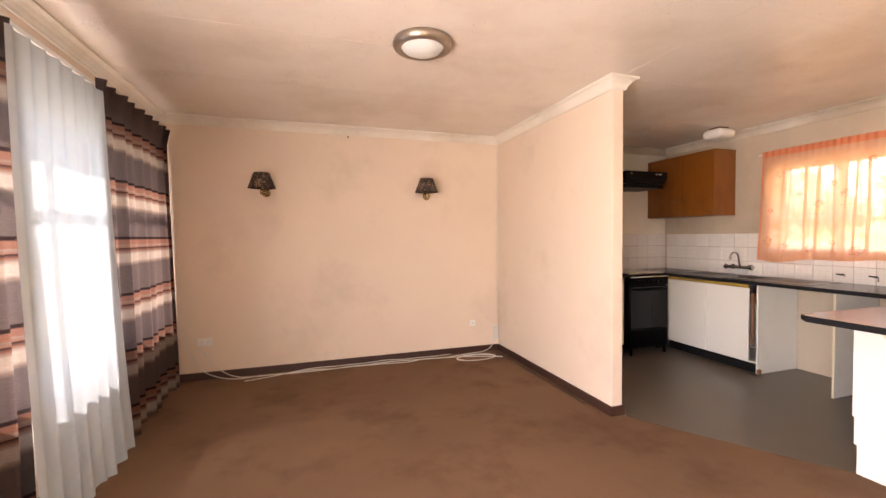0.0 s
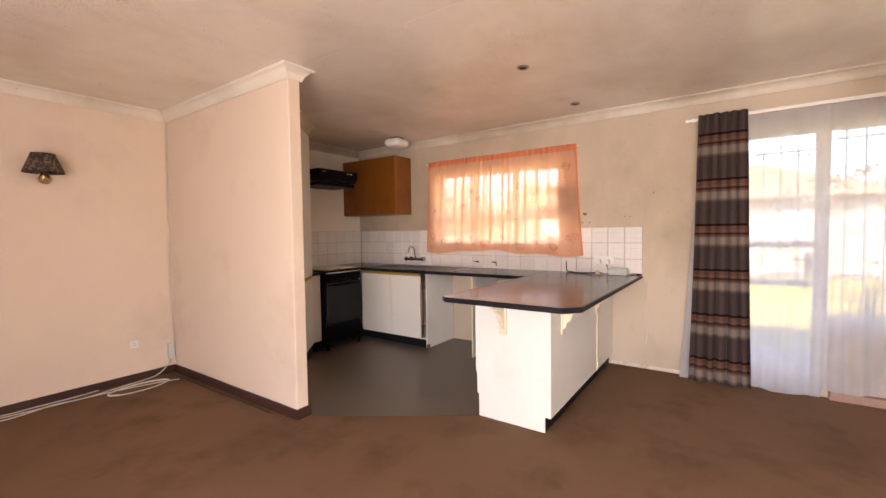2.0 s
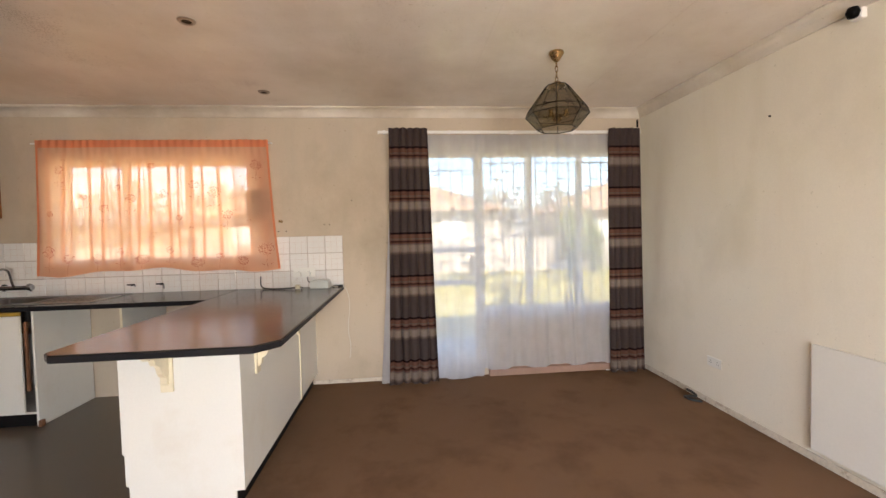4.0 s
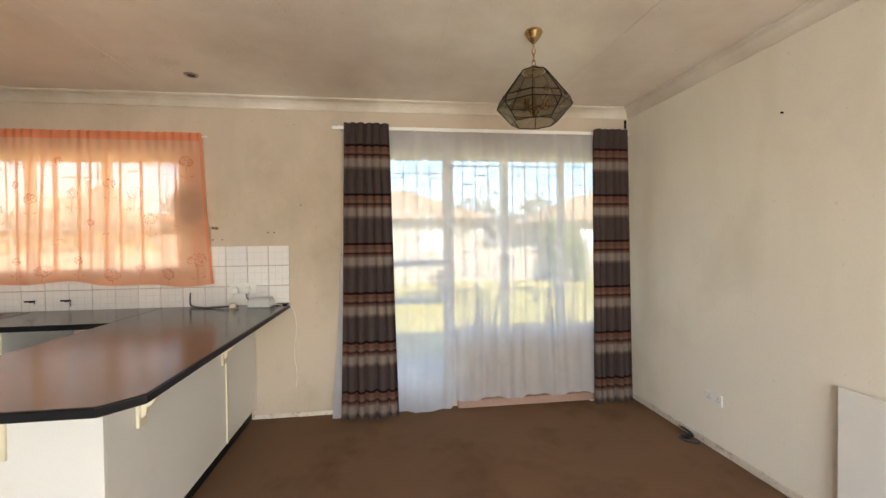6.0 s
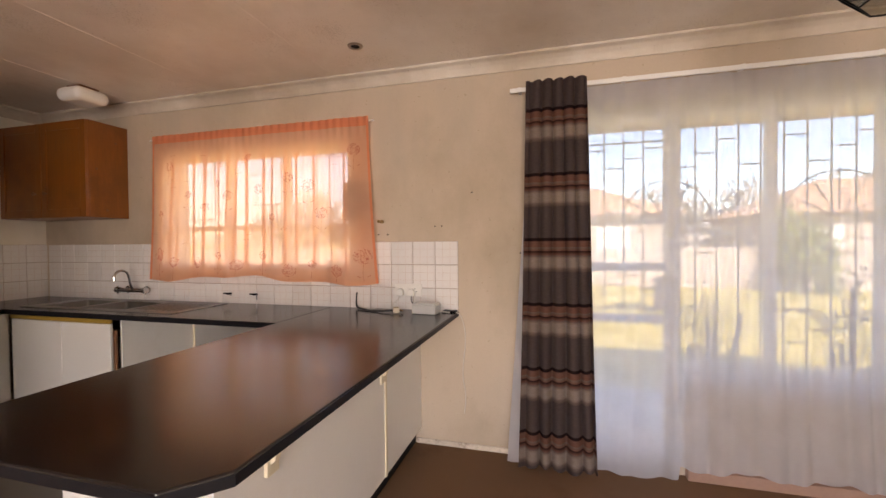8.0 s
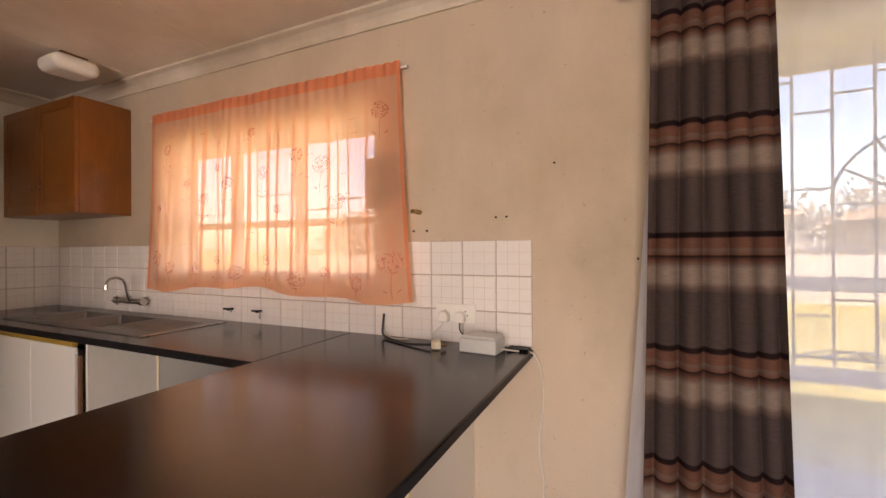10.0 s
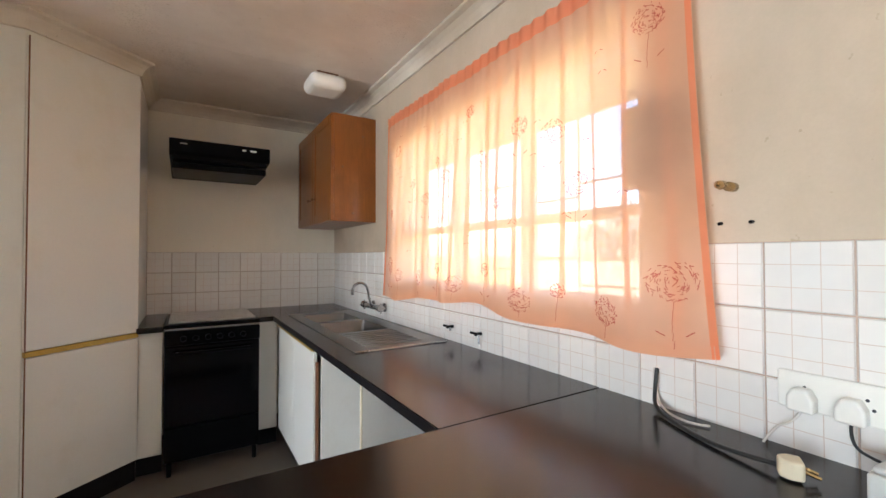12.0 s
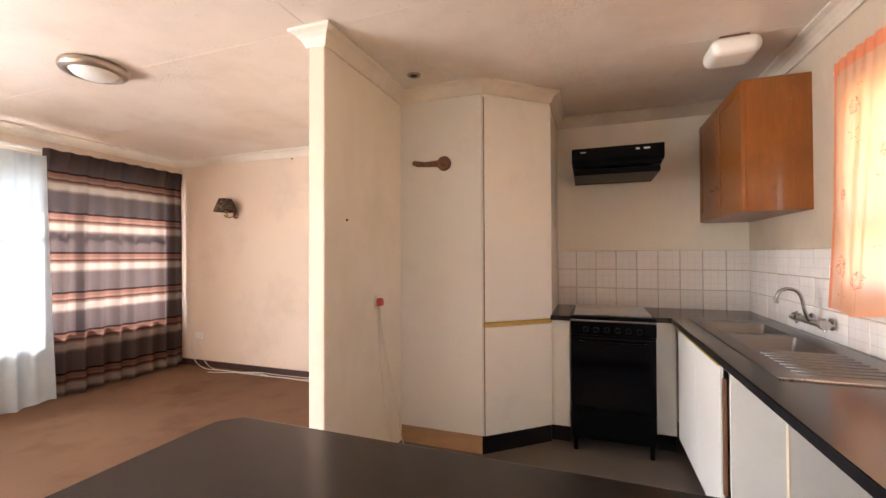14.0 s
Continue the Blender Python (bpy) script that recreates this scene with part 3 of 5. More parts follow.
sheet("curtain", -1.30, 1.45, 2.52, 0.015, 2.36, STRIPED, STR, amp=0.03, pleat=0.13, flare=0.05, seed=6, pinch=0.03, wall_dir=1)["group"] = "striped curtains"
sheet("net_curtain", 4.645, -1.85, 0.36, 0.02, 2.30, NET, "white net curtain hanging to the floor", amp=0.012, pleat=0.11, seed=8, flare=0.15, lift=lambda u: 0.0 if u > 0.62 else 0.07)["group"] = "net curtains"
sheet("net_curtain", -1.235, 2.42, 3.29, 0.02, 2.30, WNET, "white net curtain hanging to the floor", amp=0.018, pleat=0.12, seed=9, wall_dir=1, flare=0.10, kick=0.05)["group"] = "net curtains"


def kitchen_curtain():
    """Sheer gathered curtain on a thin rod; its print and hems follow the folds of the cloth."""
    rt = thing("kitchen_curtain", (4.665, 2.4, 1.12), "sheer salmon curtain printed with red flower heads", "curtain")
    y0, y1, z0, z1 = 1.48, 3.40, 1.115, 2.245
    rnd = random.Random(11)
    waves = [(rnd.uniform(3.2, 9.5), rnd.uniform(0, 6.28), rnd.uniform(0.4, 1.0)) for _ in range(7)]

    def at(u, v, off=0.0):
        """u along the rod from south to north, v from the heading down to the hem."""
        ripple = sum(w * math.sin(f * 6.283 * u * (1 + 0.05 * v) + p + 0.5 * v * w) for f, p, w in waves) / 4.2
        fine = math.sin(6.283 * 31 * u + 2 * math.sin(9 * u)) * max(0.0, 1 - v / 0.14)
        x = 4.672 - 0.034 * v - (0.006 + 0.02 * min(1, v * 1.6)) * ripple - 0.006 * fine - off
        y = y0 + (y1 - y0) * u + (u - 0.5) * 0.06 * v - 0.045 * v * v * max(0, 1 - u * 5) + 0.006 * ripple * v
        z = z1 + 0.02 + (z0 - z1 - 0.02) * v - v * (0.022 * math.sin(7.5 * u + 0.6) + 0.010 * math.sin(23 * u))
        return Vector((x, y, z))

    def patch(name, ua, ub, va, vb, nu, nv, mat, off=0.0):
        bm = bmesh.new()
        rows = [[bm.verts.new(at(ua + (ub - ua) * i / nu, va + (vb - va) * k / nv, off)) for i in range(nu + 1)] for k in range(nv + 1)]
        for a, b in zip(rows, rows[1:]):
            for i in range(nu):
                bm.faces.new((a[i], a[i + 1], b[i + 1], b[i]))
        return finish(bm, name, mat, rt, smooth=True)

    patch("cloth", 0, 1, 0, 1, 420, 40, SALMON)
    patch("heading", 0, 1, 0.0, 0.055, 420, 4, SALMONHEM, 0.003)
    patch("hem", 0, 1, 0.972, 1.0, 260, 2, SALMON, 0.003)
    patch("hem", 0.0, 0.009, 0.05, 1.0, 2, 40, SALMONHEM, 0.003)
    patch("hem", 0.991, 1.0, 0.05, 1.0, 2, 40, SALMONHEM, 0.003)
    for k in range(17):      # narrow pleats where the cloth lies double
        a = 0.03 + 0.94 * (k + rnd.uniform(0.1, 0.9)) / 17
        w = rnd.uniform(0.006, 0.016)
        patch("fold", a, min(0.99, a + w), 0.05, 0.97, 4, 40, SALMON, 0.0025)
    bm = bmesh.new()
    add_rod(bm, (4.696, y0 - 0.03, z1 - 0.005), (4.696, y1 + 0.06, z1 - 0.005), 0.006)
    finish(bm, "rod", FRAME, rt)
    rnd = random.Random(12)
    bm = bmesh.new()

    def stroke(u, v, du, dv, w):
        """One thread of the print, lying on the cloth."""
        a, b = at(u - du, v - dv, 0.0035), at(u + du, v + dv, 0.0035)
        d = (b - a)
        side = Vector((0, -d.z, d.y))
        side = side.normalized() * w if side.length > 1e-6 else Vector((0, w, 0))
        bm.faces.new([bm.verts.new(p) for p in (a - side, b - side, b + side, a + side)])

    def flower(u, v, r, stem):
        for k in range(110):      # short threads thrown over the flower head, denser at its rim
            t, q = rnd.uniform(0, 6.283), r * rnd.random() ** 0.45
            g = t + rnd.uniform(0.6, 2.2)
            h = r * rnd.uniform(0.05, 0.11)
            stroke(u + q * math.cos(t) / 1.96, v + q * 0.85 * math.sin(t) / 1.13, h * math.cos(g) / 1.96, h * math.sin(g) / 1.13, rnd.uniform(0.0007, 0.0015))
        steps = int(stem / 0.02)
        for k in range(steps):
            vv = v + (r + 0.02 * k) / 1.13
            if vv < 0.985:
                stroke(u + 0.006 * math.sin(k * 0.5) / 1.96, vv, 0.0006, 0.0088, 0.0009)
        if steps > 4 and v + (r + stem * 0.6) / 1.13 < 0.96:
            for sg in (-1, 1):
                stroke(u + sg * 0.016, v + (r + stem * 0.6) / 1.13, 0.005, -sg * 0.005, 0.0016)

    lower = [(0.045, 0.83, 0.062), (0.14, 0.92, 0.05), (0.235, 0.89, 0.032), (0.33, 0.93, 0.055), (0.45, 0.86, 0.036), (0.56, 0.92, 0.05), (0.66, 0.85, 0.034), (0.75, 0.90, 0.05), (0.86, 0.87, 0.045), (0.95, 0.82, 0.058)]
    upper = [(0.06, 0.19, 0.05), (0.20, 0.57, 0.05), (0.25, 0.40, 0.055), (0.335, 0.34, 0.045), (0.40, 0.60, 0.03), (0.47, 0.42, 0.045), (0.52, 0.20, 0.034), (0.60, 0.45, 0.045), (0.66, 0.36, 0.03), (0.72, 0.52, 0.04), (0.81, 0.42, 0.036), (0.90, 0.22, 0.042), (0.94, 0.54, 0.03)]
    for u, v, r in lower:
        flower(u, v, r, 0.12)
    for u, v, r in upper:
        flower(u, v, r, 0.10 if r > 0.035 else 0.04)
    for _ in range(26):      # scattered single leaves
        u, v = rnd.uniform(0.05, 0.96), rnd.uniform(0.12, 0.8)
        for sg in (-1, 1):
            stroke(u + sg * 0.006, v, 0.003, sg * 0.003, 0.0013)
    finish(bm, "flower_print", MOTIF, rt, kind="stuff")
    return rt


kitchen_curtain()
bm = bmesh.new()
add_box(bm, 4.700, 4.715, 1.505, 1.70, 1.56, 1.815)
tagged(finish(bm, "hanging_board", BROWNPAPER, bevel=0.003), "brown square board hanging behind the kitchen curtain", "board")
bm = bmesh.new()
add_lathe(bm, [(0.0, -0.0), (0.012, 0.0), (0.012, 0.03), (0.006, 0.035), (0.006, 0.06), (0.012, 0.065), (0.008, 0.085), (0.0, 0.092)], (0, 0, 0), 14, Matrix.Translation((XE, 1.40, 1.53)) @ Matrix.Rotation(-math.pi / 2, 4, "Y"))
tagged(finish(bm, "curtain_hook", BRASS, smooth=True), "small brass curtain hook on the wall", "hook")


# ---- kitchen: bar, counters and units ----
def bar_counter():
    rt = thing("bar_counter", (3.8, 1.35, 0), "white kitchen bar with a dark laminate top and black plinth", "counter")
    bm = bmesh.new()
    add_prism(bm, [(2.62, 1.76), (2.62, 0.945), (2.72, 0.855), (XE, 0.855), (XE, 1.80), (2.67, 1.812)], 0.885, 0.92)
    finish(bm, "top", [TOP], rt, 0.006, seg=3)
    bm = bmesh.new()
    add_prism(bm, [(2.6195, 1.76), (2.6195, 0.9448), (2.7198, 0.8545), (XE - 0.001, 0.8545), (XE - 0.001, 0.8575), (2.721, 0.8575), (2.6225, 0.946), (2.6225, 1.76)], 0.889, 0.914)
    finish(bm, "edge_band", EDGE, rt, 0.001)
    bm = bmesh.new()   # end panel, stepped at its kitchen side
    add_prism(bm, [(1.125, 0.105), (1.125, 0.885), (1.70, 0.885), (1.70, 0.33), (1.69, 0.325), (1.69, 0.17), (1.675, 0.165), (1.675, 0.0), (1.168, 0.0), (1.168, 0.105)], 0, 0.016,
              Matrix(((0, 0, 1, 2.935), (1, 0, 0, 0), (0, 1, 0, 0), (0, 0, 0, 1))))
    finish(bm, "end_panel", WHITE, rt, 0.0015)
    for nm, x0, x1 in (("back_panel", 2.953, 4.092), ("back_panel", 4.108, XE)):
        bm = bmesh.new()
        add_box(bm, x0, x1, 1.126, 1.142, 0.105, 0.885)
        finish(bm, nm, WHITE, rt, 0.0015)
    bm = bmesh.new()
    add_box(bm, 4.09, 4.11, 1.118, 1.130, 0.105, 0.80)
    finish(bm, "cover_strip", CREAM, rt, 0.002)
    bm = bmesh.new()
    add_box(bm, 2.945, XE, 1.168, 1.19, 0.0, 0.104)
    finish(bm, "plinth", PLINTH, rt, 0.001)
    bm = bmesh.new()
    add_box(bm, 2.953, 4.10, 1.62, 1.66, 0.0, 0.10)
    finish(bm, "plinth", PLINTH, rt, 0.001)
    bm = bmesh.new()
    add_box(bm, 2.953, XE, 1.143, 1.665, 0.10, 0.884)
    finish(bm, "carcass", WHITE, rt)
    for i in range(3):      # drawer and door fronts on the kitchen side
        x0 = 2.97 + i * 0.38
        for z0, z1 in ((0.115, 0.33), (0.34, 0.60), (0.61, 0.87)) if i == 0 else ((0.115, 0.87),):
            bm = bmesh.new()
            add_box(bm, x0, x0 + 0.372, 1.667, 1.685, z0, z1)
            finish(bm, "front", WHITE, rt, 0.003)
    return rt


bar_counter()


def bracket(at, rz):
    """A scalloped wooden shelf bracket: arm 0.17 out under the top, 0.2 down the panel."""
    rt = thing("bracket", at, "cream painted scalloped wooden bracket under the bar top", "bracket", "bar brackets")
    pts = [(0, 0), (0.19, 0), (0.19, -0.03), (0.165, -0.05), (0.14, -0.048), (0.125, -0.06), (0.115, -0.085), (0.09, -0.095), (0.075, -0.11), (0.066, -0.14), (0.05, -0.16), (0.035, -0.165), (0.03, -0.2), (0.012, -0.215), (0, -0.215)]
    m = Matrix.Translation(at) @ Matrix.Rotation(radians(rz), 4, "Z") @ Matrix(((1, 0, 0, 0), (0, 0, 1, -0.014), (0, 1, 0, 0), (0, 0, 0, 1)))
    bm = bmesh.new()
    add_prism(bm, pts, 0, 0.028, m)
    finish(bm, "scroll", CREAM, rt, 0.003)
    bm = bmesh.new()
    m2 = Matrix.Translation(at) @ Matrix.Rotation(radians(rz), 4, "Z")
    add_box(bm, -0.0005, 0.013, -0.03, 0.03, -0.25, -0.001, m2)
    finish(bm, "back_plate", CREAM, rt, 0.003)
    return rt


bracket((2.9345, 1.47, 0.884), 180)
bracket((3.165, 1.1255, 0.884), -90)
bracket((4.06, 1.1255, 0.884), -90)


def sink_counter():
    rt = thing("kitchen_counter", (4.4, 3.2, 0), "dark laminate worktop running under the kitchen window", "counter")
    hx0, hx1, hy0, hy1 = 4.215, 4.65, 2.72, 4.13
    bm = bmesh.new()
    # worktop in strips round the sink cut-out and the stove
    for b in ((4.087, XE, 1.803, hy0), (4.087, hx0, hy0, hy1), (hx1, XE, hy0, hy1), (4.087, XE, hy1, YN), (3.975, 4.087, 4.13, YN)):
        add_box(bm, *b, 0.885, 0.92)
    bmesh.ops.remove_doubles(bm, verts=bm.verts[:], dist=0.0004)
    finish(bm, "top", TOP, rt)
    bm = bmesh.new()
    add_box(bm, 4.083, 4.0868, 1.813, 4.126, 0.887, 0.917)
    finish(bm, "edge_band", EDGE, rt, 0.001)
    return rt


sink_counter()


def base_unit():
    rt = thing("sink_cabinet", (4.4, 3.6, 0), "white sink base cabinet with two doors and a gold strip", "cabinet")
    bm = bmesh.new()
    for b in ((4.14, 4.70, 3.06, 3.076, 0.0, 0.884), (4.14, 4.70, 4.11, 4.126, 0.10, 0.884), (4.14, 4.70, 3.076, 4.11, 0.10, 0.116), (4.69, 4.70, 3.076, 4.11, 0.116, 0.6)):
        add_box(bm, *b)
    finish(bm, "carcass", WHITE, rt)
    for y0, y1 in ((3.14, 3.60), (3.604, 4.11)):
        d = one_box("door", (4.118, 4.136, y0, y1, 0.115, 0.845), WHITE, rt, 0.003)
    one_box("strip", (4.108, 4.136, 3.14, 4.11, 0.85, 0.878), GOLD, rt, 0.004)
    one_box("edge_strip", (4.122, 4.138, 3.10, 3.118, 0.28, 0.80), DARKWOOD, rt, 0.002)
    one_box("plinth", (4.165, 4.18, 3.09, 4.13, 0.0, 0.10), PLINTH, rt, 0.001)
    one_box("foot_block", (4.13, 4.17, 3.04, 3.062, 0.0, 0.05), DARKWOOD, rt, 0.003)
    return rt


base_unit()
dv = thing("divider_panel", (4.4, 2.43, 0), "white panel between two empty appliance bays", "panel")
one_box("panel", (4.12, 4.70, 2.425, 2.441, 0.0, 0.884), WHITE, dv, 0.001)
one_box("edge", (4.116, 4.1205, 2.4245, 2.4415, 0.0, 0.884), CREAM, dv, 0.001)
bm = bmesh.new()
add_box(bm, 4.10, 4.118, 1.69, 1.80, 0.0, 0.884)
tagged(finish(bm, "appliance_panel", WHITE, bevel=0.002), "white filler panel beside the bar", "panel")

# fillers beside the stove
for nm, x0, x1, yf in (("filler_cabinet", 3.285, 3.418, 4.06), ("filler_cabinet", 3.985, 4.112, 4.13)):
    rt = thing(nm, ((x0 + x1) / 2, 4.3, 0), "narrow white filler cabinet beside the stove", "cabinet", "stove fillers")
    one_box("front", (x0, x1, yf, yf + 0.018, 0.115, 0.882), WHITE, rt, 0.002)
    one_box("plinth", (x0, x1, yf + 0.02, yf + 0.035, 0.0, 0.114), PLINTH, rt, 0.001)
    if x0 < 3.5:
        one_box("top", (x0, x1 + 0.004, yf - 0.04, YN, 0.885, 0.92), TOP, rt, 0.004)


def sink():
    rt = thing("sink", (4.43, 3.4, 0.92), "stainless steel double sink with a ribbed drainer", "sink")
    x0, x1, y0, y1 = 4.19, 4.675, 2.695, 4.15
    bowls = [(4.26, 4.60, 3.20, 3.60), (4.27, 4.56, 3.66, 4.02)]
    bm = bmesh.new()
    xs = [x0, 4.265, 4.58, x1]
    ys = [y0, 3.20, 3.60, 3.66, 4.02, y1]
    for i in range(3):
        for j in range(5):
            if i == 1 and j in (1, 3):
                continue
            add_box(bm, xs[i], xs[i + 1], ys[j], ys[j + 1], 0.9195, 0.9235)
    bmesh.ops.remove_doubles(bm, verts=bm.verts[:], dist=0.0004)
    finish(bm, "rim", DULLSTEEL, rt)
    for y0b, y1b, dep in ((3.20, 3.60, 0.16), (3.66, 4.02, 0.14)):
        bm = bmesh.new()
        a = [bm.verts.new(p) for p in ((4.265, y0b, 0.9232), (4.58, y0b, 0.9232), (4.58, y1b, 0.9232), (4.265, y1b, 0.9232))]
        q = 0.03
        b = [bm.verts.new(p) for p in ((4.265 + q, y0b + q, 0.92 - dep), (4.58 - q, y0b + q, 0.92 - dep), (4.58 - q, y1b - q, 0.92 - dep), (4.265 + q, y1b - q, 0.92 - dep))]
        bm.faces.new(b)
        for i in range(4):
            j = (i + 1) % 4
            bm.faces.new((a[i], a[j], b[j], b[i]))
        finish(bm, "bowl", DULLSTEEL, rt, 0.02, smooth=True, seg=4)
    for k in range(8):
        y = 2.77 + 0.05 * k
        bm = bmesh.new()
        add_rod(bm, (4.27, y, 0.9238), (4.58, y + 0.02, 0.9238), 0.0045, 8)
        finish(bm, "drainer_rib", DULLSTEEL, rt, smooth=True)
    one_box("front_lip", (x0, x1, y0 - 0.004, y0 + 0.006, 0.9195, 0.9265), STEEL, rt, 0.002)
    return rt


sink()


def mixer_tap():
    rt = thing("mixer_tap", (4.70, 3.62, 1.01), "chrome wall mixer tap with a swan-neck spout", "tap")
    bm = bmesh.new()
    add_rod(bm, (4.655, 3.51, 1.005), (4.655, 3.77, 1.005), 0.019, 14)
    for y in (3.54, 3.74):
        add_rod(bm, (4.655, y, 1.005), (4.709, y, 1.005), 0.014, 12)
        add_rod(bm, (4.700, y, 1.005), (4.7095, y, 1.005), 0.032, 16)
    finish(bm, "body", CHROME, rt, 0.002, smooth=False)
    for y in (3.50, 3.78):
        bm = bmesh.new()
        s = -1 if y < 3.6 else 1
        add_rod(bm, (4.655, y - s * 0.01, 1.005), (4.652, y + s * 0.022, 1.008), 0.025, 10)
        for k in range(4):
            t = math.pi / 2 * k
            add_rod(bm, (4.655, y + s * 0.01, 1.005), (4.655 + 0.034 * math.cos(t), y + s * 0.012, 1.005 + 0.034 * math.sin(t)), 0.007, 6)
        finish(bm, "handle", CHROME, rt, 0.001)
    pts = [(4.64, 3.61, 1.01), (4.62, 3.61, 1.06), (4.615, 3.61, 1.11), (4.60, 3.612, 1.16), (4.56, 3.618, 1.178), (4.52, 3.622, 1.165), (4.505, 3.625, 1.13), (4.505, 3.625, 1.115)]
    cable("spout", pts, 0.009, CHROME, parent=rt)
    bm = bmesh.new()
    add_rod(bm, (4.505, 3.625, 1.095), (4.505, 3.625, 1.13), 0.012, 12)
    finish(bm, "nozzle", CHROME, rt, 0.002)


mixer_tap()

for y, low in ((2.69, 0.98), (2.45, 0.955)):
    rt = thing("stop_valve", (4.70, y, 0.99), "small black stop valve on the tiled wall", "valve", "stop valves")
    bm = bmesh.new()
    add_rod(bm, (4.7115, y, 0.995), (4.675, y, 0.995), 0.008, 10)
    add_rod(bm, (4.68, y - 0.02, 0.998), (4.68, y + 0.04, 0.998), 0.006, 8)
    finish(bm, "body", BLACK, rt)
    bm = bmesh.new()
    add_rod(bm, (4.68, y - 0.022, 0.996), (4.678, y - 0.026, low), 0.005, 8)
    finish(bm, "outlet", DULLSTEEL, rt)


# ---- stove, hood, cupboards ----
def stove():
    rt = thing("stove", (3.70, 4.3, 0), "black freestanding electric stove with a dark glass oven door", "stove")
    x0, x1, yf = 3.428, 3.972, 3.97
    one_box("body", (x0, x1, yf + 0.03, 4.60, 0.07, 0.905), BLACK, rt, 0.006)
    one_box("hob", (x0 - 0.002, x1 + 0.002, yf + 0.005, 4.60, 0.906, 0.93), BLACK, rt, 0.008)
    one_box("lid", (x0 + 0.02, x1 - 0.02, yf + 0.05, 4.56, 0.931, 0.945), STEEL, rt, 0.005)
    bm = bmesh.new()
    add_box(bm, x0 + 0.004, x1 - 0.004, yf - 0.012, yf + 0.012, 0.895, 0.909)
    finish(bm, "trim_strip", CHROME, rt, 0.003)
    one_box("control_panel", (x0, x1, yf, yf + 0.03, 0.80, 0.893), BLACK, rt, 0.006)
    for k in range(6):
        bm = bmesh.new()
        m = Matrix.Translation((x0 + 0.10 + 0.068 * k, yf + 0.001, 0.842)) @ Matrix.Rotation(math.pi / 2, 4, "X")
        rg = add_lathe(bm, [(0.018, 0.0), (0.018, 0.012), (0.014, 0.022)], (0, 0, 0), 14, m)
        bm.faces.new(rg[-1])
        finish(bm, "knob", BLACK, rt, 0.001)
    one_box("oven_door", (x0 + 0.003, x1 - 0.003, yf + 0.002, yf + 0.03, 0.30, 0.79), BLACKGLASS, rt, 0.004)
    one_box("drawer", (x0 + 0.003, x1 - 0.003, yf + 0.004, yf + 0.03, 0.09, 0.29), BLACK, rt, 0.004)
    bm = bmesh.new()
    add_rod(bm, (x0 + 0.05, yf - 0.03, 0.755), (x1 - 0.05, yf - 0.03, 0.755), 0.009, 10)
    for x in (x0 + 0.07, x1 - 0.07):
        add_rod(bm, (x, yf - 0.03, 0.755), (x, yf + 0.004, 0.755), 0.007, 8)
    finish(bm, "handle", BLACK, rt)
    for x in (x0 + 0.03, x1 - 0.03):
        for y in (yf + 0.02, 4.55):
            bm = bmesh.new()
            add_rod(bm, (x, y, -0.004), (x, y, 0.072), 0.014, 10)
            finish(bm, "foot", BLACK, rt)


stove()


def hood():
    rt = thing("extractor_hood", (3.71, 4.5, 1.95), "black slim extractor hood on the wall over the stove", "extractor hood")
    x0, x1 = 3.44, 4.045
    bm = bmesh.new()
    pts = [(4.06, 2.125), (4.06, 2.045), (4.075, 2.02), (4.735, 1.965), (4.735, 2.125)]
    add_prism(bm, pts, x0, x1, Matrix(((0, 0, 1, 0), (1, 0, 0, 0), (0, 1, 0, 0), (0, 0, 0, 1))))
    finish(bm, "body", BLACK, rt, 0.006)
    for z0, z1, y in ((1.99, 2.036, 4.075), (1.938, 1.986, 4.10)):
        one_box("vent_flap", (x0 + 0.015, x1 - 0.02, y, y + 0.4, z0, z1 - 0.006), BLACK, rt, 0.008)
    one_box("badge", (x0 + 0.06, x0 + 0.10, 4.0575, 4.062, 2.09, 2.098), RINGS, rt, 0.001)
    one_box("switch", (x1 - 0.18, x1 - 0.155, 4.0565, 4.062, 2.088, 2.10), PLASTIC, rt, 0.001)
    one_box("switch", (x1 - 0.13, x1 - 0.09, 4.0565, 4.062, 2.088, 2.10), PLASTIC, rt, 0.001)


hood()


